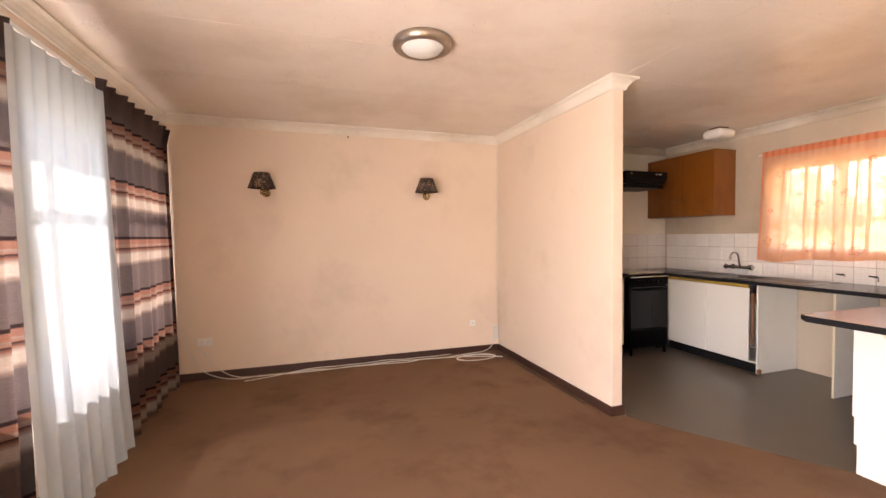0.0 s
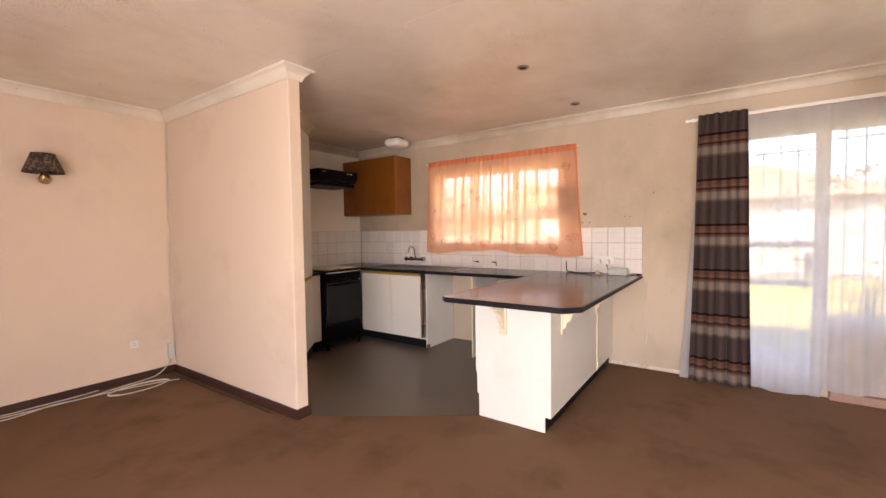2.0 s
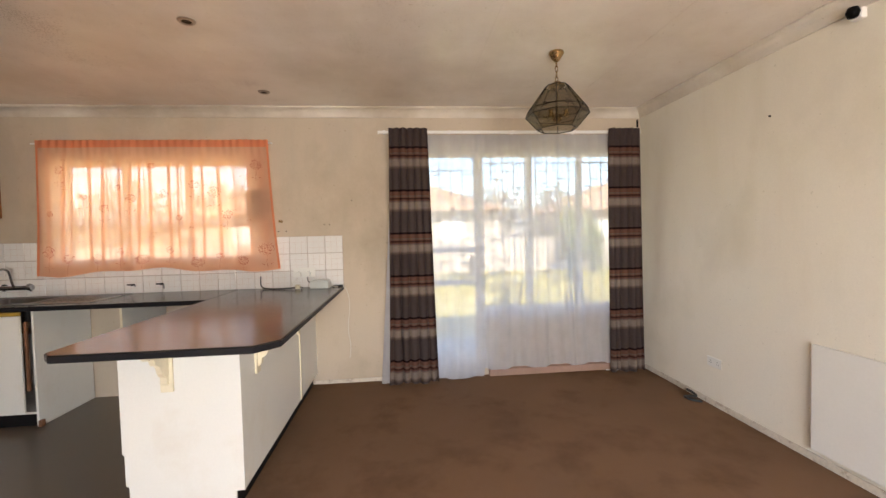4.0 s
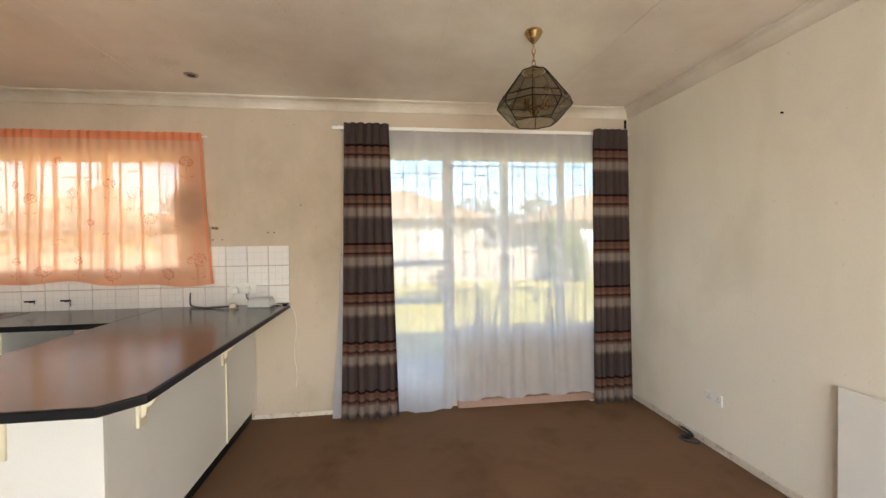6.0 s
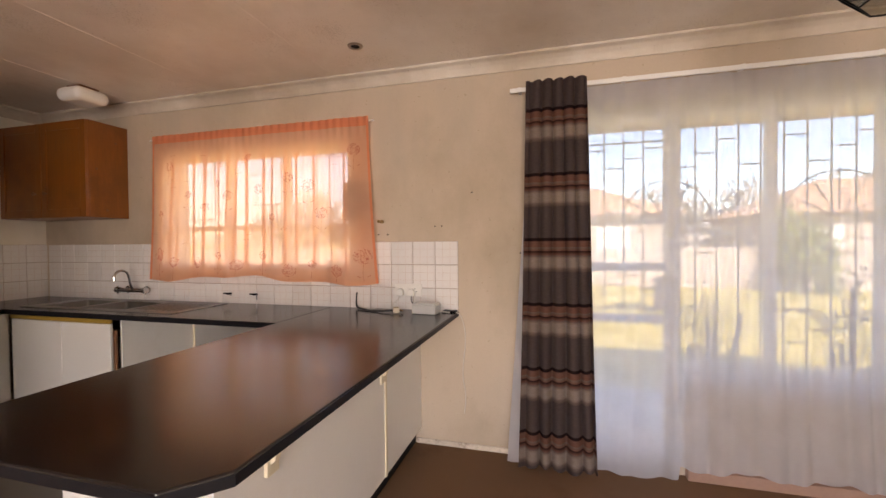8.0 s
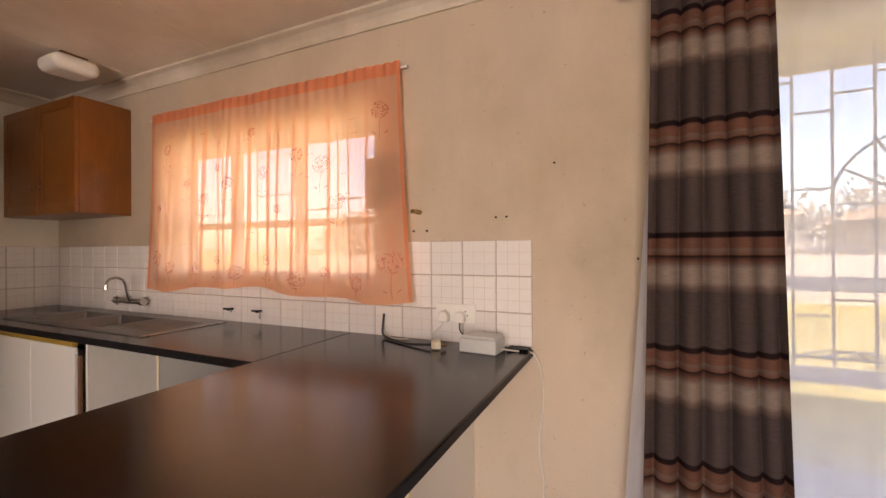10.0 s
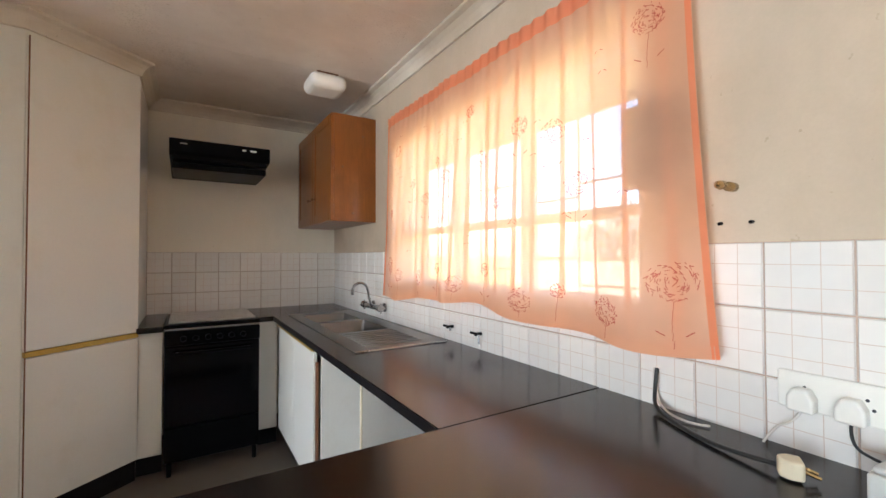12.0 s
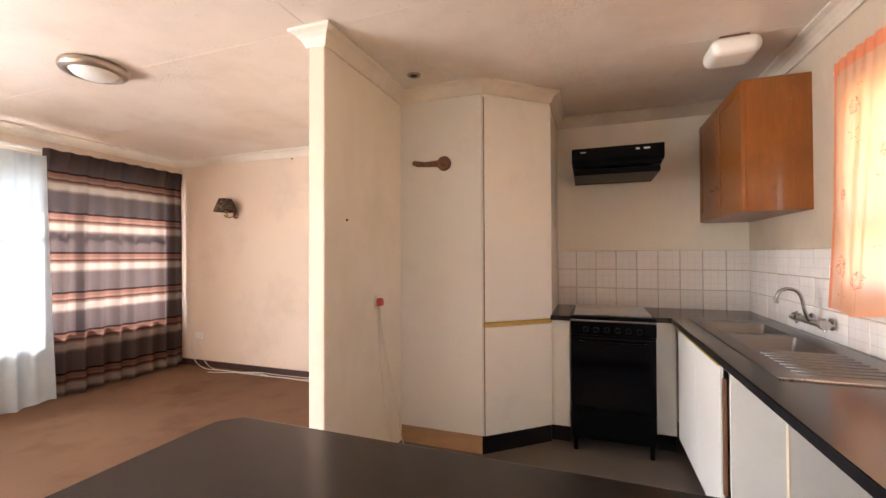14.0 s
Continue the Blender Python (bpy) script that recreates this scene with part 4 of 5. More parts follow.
def wall_cabinet():
    rt = thing("wall_cabinet", (4.55, 4.2, 1.605), "orange varnished pine wall cabinet with knots", "cabinet")
    x0, y0, y1, z0, z1 = 4.39, 3.735, 4.71, 1.605, 2.365
    one_box("body", (x0 + 0.02, XE, y0, y1, z0, z1), PINE, rt, 0.003)
    for a, b in ((y0, (y0 + y1) / 2 - 0.002), ((y0 + y1) / 2 + 0.002, y1)):
        one_box("door", (x0 + 0.004, x0 + 0.019, a, b, z0 + 0.002, z1 - 0.002), PINE, rt, 0.003)
        for f in ((a, a + 0.06, z0, z1), (b - 0.06, b, z0, z1), (a + 0.06, b - 0.06, z0, z0 + 0.07), (a + 0.06, b - 0.06, z1 - 0.07, z1)):
            one_box("door_frame", (x0 - 0.003, x0 + 0.005, f[0] + 0.001, f[1] - 0.001, f[2] + 0.003, f[3] - 0.003), PINE, rt, 0.002)
    for y, z in ((4.16, 1.80), (4.28, 1.80)):
        bm = bmesh.new()
        rg = add_lathe(bm, [(0.005, 0), (0.006, 0.012), (0.013, 0.018), (0.013, 0.026), (0.006, 0.03)], (0, 0, 0), 12, Matrix.Translation((x0 - 0.002, y, z)) @ Matrix.Rotation(-math.pi / 2, 4, "Y"))
        bm.faces.new(rg[-1])
        finish(bm, "knob", DARKWOOD, rt, smooth=True)
    for x, z in ((4.545, 1.665), (4.62, 2.22), (4.47, 1.99)):
        bm = bmesh.new()
        rg = add_lathe(bm, [(0.009, 0.0), (0.007, 0.0012), (0.003, 0.0016)], (0, 0, 0), 10, Matrix.Translation((x, y0, z)) @ Matrix.Rotation(math.pi / 2, 4, "X"))
        bm.faces.new(rg[-1])
        finish(bm, "knot", DARKWOOD, rt)


wall_cabinet()


def tall_cupboard():
    rt = thing("tall_cupboard", (2.8, 4.1, 0), "tall white corner cupboard with gold strip and black plinth", "cupboard")
    ax, ay = CUPA
    bx, by = CUPB
    top = 2.50
    bm = bmesh.new()
    add_prism(bm, [(PX1, ay), (ax, ay), (bx, by), (bx, YN), (PX1, YN)], 0.12, top)
    finish(bm, "carcass", WHITE, rt, 0.002)
    d = Vector((bx - ax, by - ay)).normalized()
    m = Matrix.Translation((ax, ay, 0)) @ Matrix.Rotation(math.atan2(d.y, d.x), 4, "Z")
    L = (Vector(CUPB) - Vector(CUPA)).length
    for z0, z1 in ((0.125, 0.862), (0.898, 2.445)):
        bm = bmesh.new()
        add_box(bm, 0.004, L - 0.004, -0.019, -0.002, z0, z1, m)
        finish(bm, "door", WHITE, rt, 0.003)
    bm = bmesh.new()
    add_box(bm, 0.004, L - 0.004, -0.024, -0.002, 0.866, 0.894, m)
    finish(bm, "strip", GOLD, rt, 0.004)
    bm = bmesh.new()
    add_box(bm, 0.004, 0.010, -0.0205, -0.0185, 0.125, 2.445, m)
    finish(bm, "edge_strip", DARKWOOD, rt)
    bm = bmesh.new()
    add_box(bm, 0.0, L, 0.0, 0.015, -0.004, 0.119, m)
    finish(bm, "plinth", PLINTH, rt, 0.001)
    one_box("wooden_plinth", (PX1 + 0.001, ax - 0.004, ay + 0.004, ay + 0.02, -0.004, 0.119), PLAINWOOD, rt, 0.002)


tall_cupboard()


def key_holder():
    rt = thing("key_holder", (2.5, 3.68, 2.0), "carved brown wooden key-shaped holder on the cupboard", "key holder")
    bm = bmesh.new()
    m = Matrix.Translation((0, 3.683, 0)) @ Matrix.Rotation(math.pi / 2, 4, "X")
    pts = [(2.345, 2.035), (2.36, 2.045), (2.45, 2.03), (2.55, 2.035), (2.555, 2.028), (2.555, 1.995), (2.548, 1.988), (2.45, 1.995), (2.375, 2.002), (2.37, 2.012), (2.352, 2.012)]
    add_prism(bm, pts, 0, 0.016, m)
    finish(bm, "shaft", DARKWOOD, rt, 0.003)
    bm = bmesh.new()
    m = Matrix.Translation((2.59, 3.683, 2.01)) @ Matrix.Rotation(math.pi / 2, 4, "X")
    rg = add_lathe(bm, [(0.052, 0.0), (0.052, 0.014), (0.044, 0.02), (0.034, 0.016), (0.028, 0.012), (0.01, 0.016)], (0, 0, 0), 24, m)
    bm.faces.new(rg[-1])
    finish(bm, "bow", DARKWOOD, rt)
    for x in (2.41, 2.47, 2.52):
        bm = bmesh.new()
        add_rod(bm, (x, 3.667, 2.008), (x, 3.650, 2.002), 0.003, 6)
        finish(bm, "hook", BRASS, rt)


key_holder()


def socket(name, at, axis, label, w=0.075, h=0.075, holes=2):
    """A white wall socket plate. axis: the way that it faces."""
    rt = thing(name, at, label, "socket")
    rz = {"-y": 0, "+x": 90, "-x": -90, "+y": 180}[axis]
    m = Matrix.Translation(at) @ Matrix.Rotation(radians(rz), 4, "Z")
    bm = bmesh.new()
    add_box(bm, -w / 2, w / 2, -0.009, 0.0, -h / 2, h / 2, m)
    finish(bm, "plate", PLASTIC, rt, 0.004)
    for k in range(holes):
        cx = (k - (holes - 1) / 2) * w / 2
        for dx, dz in ((-0.009, -0.008), (0.009, -0.008), (0, 0.01)):
            bm = bmesh.new()
            add_rod(bm, m @ Vector((cx + dx, -0.0094, dz)), m @ Vector((cx + dx, -0.0088, dz)), 0.0035, 8)
            finish(bm, "pin_hole", BLACKCABLE, rt)
    return rt


socket("wall_socket", (-1.02, YN, 0.372), "-y", "white double wall socket above the skirting", 0.13, 0.075)
socket("wall_socket", (1.80, YN, 0.352), "-y", "small white wall socket near the corner", 0.07, 0.07, 1)
socket("wall_socket", (3.73, YS, 0.34), "+y", "white wall socket low on the wall", 0.14, 0.075)
socket("wall_socket", (4.712, 1.21, 1.055), "-x", "white double socket on the kitchen tiles", 0.20, 0.085)
socket("wall_socket", (PX1, 3.32, 1.062), "+x", "white round-edged socket on the partition", 0.075, 0.075, 1)


def plug(at, axis, mat, label):
    rt = thing("plug", at, label, "plug")
    m = Matrix.Translation(at) @ Matrix.Rotation(radians({"+x": 90, "-x": -90}[axis]), 4, "Z")
    bm = bmesh.new()
    add_prism(bm, [(-0.024, -0.024), (0.024, -0.024), (0.024, 0.006), (0.014, 0.026), (-0.014, 0.026), (-0.024, 0.006)], 0, 0.034, m @ Matrix.Rotation(math.pi / 2, 4, "X"))
    finish(bm, "body", mat, rt, 0.006, seg=3)
    return rt


plug((PX1 + 0.009, 3.32, 1.055), "+x", RED, "red plug in the partition socket")
plug((4.703, 1.26, 1.04), "-x", PLASTIC, "white plug in the kitchen socket")
plug((4.703, 1.18, 1.04), "-x", PLASTIC, "white plug in the kitchen socket")
cable("plug_cable", [(PX1 + 0.02, 3.325, 1.03), (PX1 + 0.02, 3.34, 0.9), (PX1 + 0.015, 3.45, 0.6), (PX1 + 0.02, 3.60, 0.3), (PX1 + 0.02, 3.63, 0.02), (PX1 + 0.12, 3.55, 0.0)], 0.004, CABLE, "white cable hanging from the red plug")
cable("plug_cable", [(PX1 + 0.02, 3.315, 1.03), (PX1 + 0.012, 3.32, 0.8), (PX1 + 0.012, 3.40, 0.4), (PX1 + 0.02, 3.50, 0.05), (PX1 + 0.08, 3.45, 0.0)], 0.003, CABLE, "thin white cable hanging down the partition")


# ---- things on the bar ----
def junction_box():
    rt = thing("plastic_box", (4.60, 1.05, 0.92), "greyish white plastic box on the bar top", "box")
    m = Matrix.Translation((4.60, 1.045, 0)) @ Matrix.Rotation(radians(-4), 4, "Z")
    bm = bmesh.new()
    add_box(bm, -0.055, 0.055, -0.082, 0.082, 0.92, 0.978, m)
    finish(bm, "base", GREYPLASTIC, rt, 0.006, seg=3)
    bm = bmesh.new()
    add_box(bm, -0.05, 0.05, -0.076, 0.076, 0.9785, 0.99, m)
    finish(bm, "lid", GREYPLASTIC, rt, 0.006, seg=3)


junction_box()
pl = thing("loose_plug", (4.55, 1.23, 0.92), "loose cream plug lying on the bar top", "plug")
bm = bmesh.new()
m = Matrix.Translation((4.55, 1.235, 0.942)) @ Matrix.Rotation(0.5, 4, "Z")
add_prism(bm, [(-0.022, -0.018), (0.022, -0.018), (0.024, 0.006), (0.012, 0.022), (-0.012, 0.022), (-0.024, 0.006)], -0.018, 0.018, m)
finish(bm, "body", CREAM, pl, 0.006, seg=3)
for dx in (-0.011, 0.011):
    bm = bmesh.new()
    add_rod(bm, m @ Vector((dx, -0.016, 0)), m @ Vector((dx, -0.042, -0.008)), 0.0035, 8)
    finish(bm, "pin", BRASS, pl)
cable("power_cable", [(4.708, 1.60, 1.03), (4.695, 1.60, 0.97), (4.66, 1.58, 0.93), (4.60, 1.48, 0.926), (4.555, 1.36, 0.926), (4.55, 1.26, 0.938)], 0.0055, BLACKCABLE, "black power cable coming out of the tiled wall")
cable("power_cable", [(4.708, 1.608, 1.03), (4.698, 1.60, 0.96), (4.67, 1.56, 0.926), (4.64, 1.47, 0.925), (4.67, 1.44, 0.925)], 0.003, CABLE, "thin white cable coming out of the tiled wall")
cable("socket_cable", [(4.685, 1.255, 1.03), (4.67, 1.27, 0.99), (4.69, 1.31, 0.97), (4.68, 1.33, 0.925)], 0.003, CABLE, "thin white cable below the kitchen socket")
cable("socket_cable", [(4.685, 1.18, 1.02), (4.665, 1.18, 0.98), (4.67, 1.14, 0.96), (4.65, 1.11, 0.965)], 0.003, BLACKCABLE, "thin dark cable below the kitchen socket")
cable("hanging_cable", [(4.59, 0.965, 0.94), (4.63, 0.92, 0.924), (4.66, 0.87, 0.925), (4.69, 0.83, 0.90), (4.705, 0.80, 0.75), (4.70, 0.835, 0.5), (4.705, 0.80, 0.35), (4.705, 0.82, 0.24)], 0.0035, CABLE, "white cable hanging off the end of the bar")
one_box("cable_plate", (4.64, 4.70, 0.86, 0.95, 0.921, 0.932), BLACK, bevel=0.003)
tagged(bpy.data.objects["cable_plate"], "small dark plate at the bar's corner", "plate")


# ---- lamps ----
def wall_lamp(at):
    rt = thing("wall_lamp", at, "brass wall lamp with a dark patterned shade", "wall lamp", "wall lamps")
    x, y, z = at
    bm = bmesh.new()
    add_lathe(bm, [(0.0, 0.0), (0.042, 0.0), (0.042, 0.012), (0.03, 0.022), (0.0, 0.026)], (0, 0, 0), 20, Matrix.Translation((x + 0.03, YN, z - 0.02)) @ Matrix.Rotation(math.pi / 2, 4, "X"))
    finish(bm, "wall_plate", BRASS, rt, smooth=True)
    cable("arm", [(x + 0.03, YN - 0.02, z - 0.02), (x + 0.02, YN - 0.06, z - 0.05), (x, YN - 0.115, z - 0.05), (x, YN - 0.12, z + 0.0)], 0.007, BRASS, parent=rt)
    bm = bmesh.new()
    add_lathe(bm, [(0.0, -0.045), (0.014, -0.045), (0.02, -0.03), (0.014, 0.0), (0.013, 0.05), (0.0, 0.05)], (x, YN - 0.12, z), 16)
    finish(bm, "lamp_holder", BRASS, rt, smooth=True)
    bm = bmesh.new()
    add_lathe(bm, [(0.128, 0.015), (0.072, 0.165)], (x, YN - 0.13, z), 32)
    sh = finish(bm, "shade", [SHADE], rt, smooth=True)
    so = sh.modifiers.new("thickness", "SOLIDIFY")
    so.thickness = 0.003
    bm = bmesh.new()
    add_lathe(bm, [(0.125, 0.016), (0.069, 0.164)], (x, YN - 0.13, z), 32)
    finish(bm, "shade_lining", SHADEIN, rt, smooth=True)
    bm = bmesh.new()
    add_lathe(bm, [(0.0, 0.05), (0.02, 0.06), (0.03, 0.09), (0.02, 0.118), (0.0, 0.124)], (x, YN - 0.125, z), 16)
    finish(bm, "bulb", DIFFUSER, rt, smooth=True)
    return rt


wall_lamp((-0.465, YN, 1.86))
wall_lamp((1.215, YN, 1.86))


def flush_light():
    c = (0.632, 2.61, H)
    rt = thing("ceiling_light", c, "round flush ceiling light with nickel ring and opal glass", "ceiling light")
    bm = bmesh.new()
    add_lathe(bm, [(0.15, 0.0), (0.172, -0.005), (0.178, -0.03), (0.168, -0.05), (0.15, -0.058), (0.128, -0.05), (0.125, -0.03)], c, 48)
    finish(bm, "ring", RINGS, rt, smooth=True)
    bm = bmesh.new()
    add_lathe(bm, [(0.13, -0.04), (0.11, -0.062), (0.07, -0.08), (0.03, -0.087), (0.0, -0.088)], c, 40)
    finish(bm, "diffuser", DIFFUSER, rt, smooth=True)


flush_light()


def kitchen_light():
    rt = thing("ceiling_light", (4.32, 3.63, H), "square rounded white plastic ceiling light", "ceiling light")
    one_box("diffuser", (4.195, 4.435, 3.515, 3.745, H - 0.118, H - 0.02), PLASTIC, rt, 0.045).modifiers[0].segments = 6
    one_box("base", (4.245, 4.385, 3.565, 3.695, H - 0.022, H), DARKWOOD, rt, 0.004)


kitchen_light()


def downlight(at):
    rt = thing("downlight", at, "small recessed chrome downlight in the ceiling", "downlight", "downlights")
    bm = bmesh.new()
    add_lathe(bm, [(0.026, -0.002), (0.03, -0.008), (0.042, -0.007), (0.046, 0.0)], at, 24)
    finish(bm, "rim", RINGS, rt, smooth=True)
    bm = bmesh.new()
    rg = add_lathe(bm, [(0.027, -0.003), (0.018, -0.0015)], at, 20)
    bm.faces.new(rg[-1])
    finish(bm, "bulb", BLACK, rt)


for p in ((3.18, 1.42, H), (4.29, 1.377, H), (2.466, 3.432, H)):
    downlight(p)


def pendant():
    cx, cy = 3.476, -0.746
    rt = thing("pendant_lamp", (cx, cy, H), "brass pendant lamp with faceted smoked glass panels", "pendant lamp")
    bm = bmesh.new()
    add_lathe(bm, [(0.0, 0.0), (0.047, 0.0), (0.05, -0.012), (0.03, -0.045), (0.012, -0.065), (0.0, -0.066)], (cx, cy, H), 20)
    finish(bm, "canopy", BRASS, rt)
    for k in range(4):
        bm = bmesh.new()
        z = H - 0.075 - 0.034 * k
        m = Matrix.Translation((cx, cy, z)) @ Matrix.Rotation(math.pi / 2 * k, 4, "Z")
        last = None
        for i in range(13):
            t = 2 * math.pi * i / 12
            p = m @ Vector((0.009 * math.cos(t), 0, 0.022 * math.sin(t)))
            if last:
                add_rod(bm, last, p, 0.003, 6)
            last = p
        finish(bm, "chain_link", BRASS, rt)
    bm = bmesh.new()
    add_lathe(bm, [(0.0, 0.03), (0.02, 0.022), (0.05, 0.0), (0.056, -0.012), (0.0, -0.016)], (cx, cy, 2.345), 16)
    finish(bm, "cap", BRASS, rt)
    n = 8
    rings = [(0.075, 2.335), (0.19, 2.185), (0.205, 2.145), (0.125, 2.055)]

    def at(r, z, i):
        t = 2 * math.pi * (i + 0.5) / n
        return Vector((cx + r * math.cos(t), cy + r * math.sin(t), z))
    for (r0, z0), (r1, z1) in zip(rings, rings[1:]):
        for i in range(n):
            bm = bmesh.new()
            v = [bm.verts.new(p) for p in (at(r0, z0, i), at(r0, z0, i + 1), at(r1, z1, i + 1), at(r1, z1, i))]
            bm.faces.new(v)
            finish(bm, "glass_panel", SMOKE, rt)
    bm = bmesh.new()
    for k, (r0, z0) in enumerate(rings):
        for i in range(n):
            add_rod(bm, at(r0, z0, i), at(r0, z0, i + 1), 0.0028, 6)
            if k < 3:
                add_rod(bm, at(r0, z0, i), at(*rings[k + 1], i), 0.0028, 6)
    for i in range(n):
        p = (at(rings[1][0], rings[1][1], i) + at(rings[1][0], rings[1][1], i + 1)) / 2
        d = 0.014
        t = (at(1, 0, i + 1) - at(1, 0, i)).normalized()
        q = [p + t * d, p + Vector((0, 0, d)), p - t * d, p - Vector((0, 0, d))]
        for a, b in zip(q, q[1:] + q[:1]):
            add_rod(bm, a, b, 0.002, 6)
    finish(bm, "leading", BLACK, rt)
    bm = bmesh.new()
    add_rod(bm, (cx, cy, 2.34), (cx, cy, 2.15), 0.007, 10)
    for k in range(3):
        t = 2 * math.pi * k / 3
        add_rod(bm, (cx, cy, 2.15), (cx + 0.06 * math.cos(t), cy + 0.06 * math.sin(t), 2.14), 0.006, 8)
        add_rod(bm, (cx + 0.06 * math.cos(t), cy + 0.06 * math.sin(t), 2.125), (cx + 0.06 * math.cos(t), cy + 0.06 * math.sin(t), 2.175), 0.015, 12)
    add_lathe(bm, [(0.0, -0.035), (0.012, -0.03), (0.03, -0.01), (0.03, 0.0), (0.0, 0.004)], (cx, cy, 2.13), 16)
    finish(bm, "lamp_cluster", BRASS, rt)


pendant()

# ---- loose and small things ----
hp = thing("panel_heater", (2.6, YS, 0.08), "flat white wall panel heater", "heater")
one_box("panel", (2.33, 2.945, YS + 0.012, YS + 0.034, 0.078, 0.695), PLASTIC, hp, 0.004)
for x in (2.45, 2.82):
    one_box("mount", (x - 0.03, x + 0.03, YS, YS + 0.013, 0.2, 0.26), PLASTIC, hp, 0.002)
sn = thing("alarm_sensor", (2.74, YS + 0.05, 2.46), "small dark alarm sensor below the cornice", "sensor")
bm = bmesh.new()
add_lathe(bm, [(0.0, -0.03), (0.02, -0.025), (0.03, 0.0), (0.022, 0.025), (0.0, 0.03)], (2.73, YS + 0.05, 2.455), 16)
finish(bm, "lens", BLACK, sn, smooth=True)
one_box("housing", (2.70, 2.76, YS, YS + 0.035, 2.42, 2.475), PLASTIC, sn, 0.008)
one_box("corner_clip", (4.60, 4.614, -1.985, -1.97, 2.36, 2.43), BLACK, bevel=0.003)
tagged(bpy.data.objects["corner_clip"], "small dark clip at the end of the curtain track", "clip")
cable("floor_cable", [(3.80, YS + 0.05, 0.01), (3.83, YS + 0.12, 0.014), (3.90, YS + 0.14, 0.02), (3.91, YS + 0.07, 0.012), (3.85, YS + 0.05, 0.03), (3.93, YS + 0.04, 0.04), (4.0, YS + 0.03, 0.03)], 0.010, BLACKCABLE, "coiled dark cable end on the carpet by the wall")
cable("floor_cable", [(4.6, -1.86, 0.005), (4.63, -1.78, 0.006), (4.64, -1.66, 0.006)], 0.005, CABLE, "short white cable on the carpet")

# loose cables along the skirting
rnd = random.Random(21)


def run(y0, x0, x1, n, z=0.006, wob=0.03):
    return [(x0 + (x1 - x0) * i / n, y0 - abs(rnd.gauss(0, wob)), z + (0.0 if i % 4 else 0.01)) for i in range(n + 1)]


LAB = "loose white cable lying along the dark skirting"
cable("floor_cable", [(-1.06, YN - 0.01, 0.35), (-1.0, YN - 0.03, 0.22), (-0.9, YN - 0.05, 0.10)] + run(YN - 0.06, -0.75, 1.1, 10) + [(1.5, YN - 0.12, 0.006), (1.9, YN - 0.22, 0.006), (2.05, YN - 0.3, 0.006)], 0.0045, CABLE, LAB)["group"] = "floor cables"
cable("floor_cable", [(-1.15, YN - 0.02, 0.30), (-1.1, YN - 0.05, 0.12), (-0.8, YN - 0.14, 0.006)] + run(YN - 0.1, -0.5, 1.4, 9) + [(1.7, YN - 0.06, 0.006), (2.06, YN - 0.05, 0.02), (2.1, YN - 0.02, 0.2)], 0.0045, CABLE, LAB)["group"] = "floor cables"
cable("floor_cable", [(-0.65, YN - 0.20, 0.006), (-0.45, YN - 0.16, 0.006), (-0.2, YN - 0.07, 0.01)] + run(YN - 0.05, 0.0, 1.5, 8, 0.02, 0.02), 0.004, CABLE, LAB)["group"] = "floor cables"
loop = [(1.75 + 0.24 * math.cos(t * 0.6), YN - 0.24 + 0.11 * math.sin(t * 0.6), 0.006 + 0.0007 * t) for t in range(18)]
cable("floor_cable", loop, 0.004, CABLE, "coil of white cable lying on the carpet")["group"] = "floor cables"
cable("floor_cable", [(2.06, YN - 0.06, 0.02), (2.09, YN - 0.5, 0.006), (2.08, YN - 0.9, 0.006), (2.10, YN - 1.3, 0.006), (2.09, PY + 0.25, 0.006)], 0.004, BLACKCABLE, "dark cable lying along the partition skirting")["group"] = "floor cables"
cable("corner_cable", [(2.125, YN - 0.02, 2.44), (2.118, YN - 0.015, 1.7), (2.12, YN - 0.025, 1.2), (2.105, YN - 0.02, 0.9), (2.125, YN - 0.015, 0.5), (2.11, YN - 0.03, 0.25)], 0.004, CABLE, "thin cream cable running down the corner")
cb = thing("cable_box", (2.09, YN - 0.02, 0.2), "small grey cable box low in the corner", "box")
one_box("body", (2.075, 2.13, YN - 0.03, YN, 0.14, 0.30), GREYPLASTIC, cb, 0.005)
one_box("socket_cover", (-1.366, -1.35, 4.45, 4.58, 0.34, 0.47), PLASTIC, bevel=0.004)
tagged(bpy.data.objects["socket_cover"], "white blank cover plate low on the wall", "cover plate")

# nails and old fixing holes
for nm, x, y, z in (("nail", XE, 0.76, 1.711), ("nail", XE, 1.016, 1.492), ("nail", XE, 0.968, 1.493), ("nail", XE, 1.36, 1.44), ("nail", XE, 1.43, 1.44), ("nail", XE, 0.445, 1.31)):
    bm = bmesh.new()
    add_rod(bm, (x + 0.002, y, z), (x - 0.012, y, z - 0.001), 0.0045, 8)
    tagged(finish(bm, nm, BLACK), "small dark nail stuck in the wall", "nail", "wall nails")
for x, z in ((3.255, 2.083),):
    bm = bmesh.new()
    add_rod(bm, (x, YS - 0.002, z), (x, YS + 0.010, z), 0.006, 8)
    tagged(finish(bm, "nail", BLACK), "small dark nail stuck in the wall", "nail", "wall nails")
bm = bmesh.new()
add_rod(bm, (0.383, YN + 0.002, 2.455), (0.383, YN - 0.01, 2.455), 0.008, 8)
tagged(finish(bm, "nail", BLACK), "small dark nail stuck in the wall", "nail", "wall nails")
bm = bmesh.new()
add_rod(bm, (PX1 - 0.002, 2.968, 1.564), (PX1 + 0.008, 2.968, 1.564), 0.006, 8)
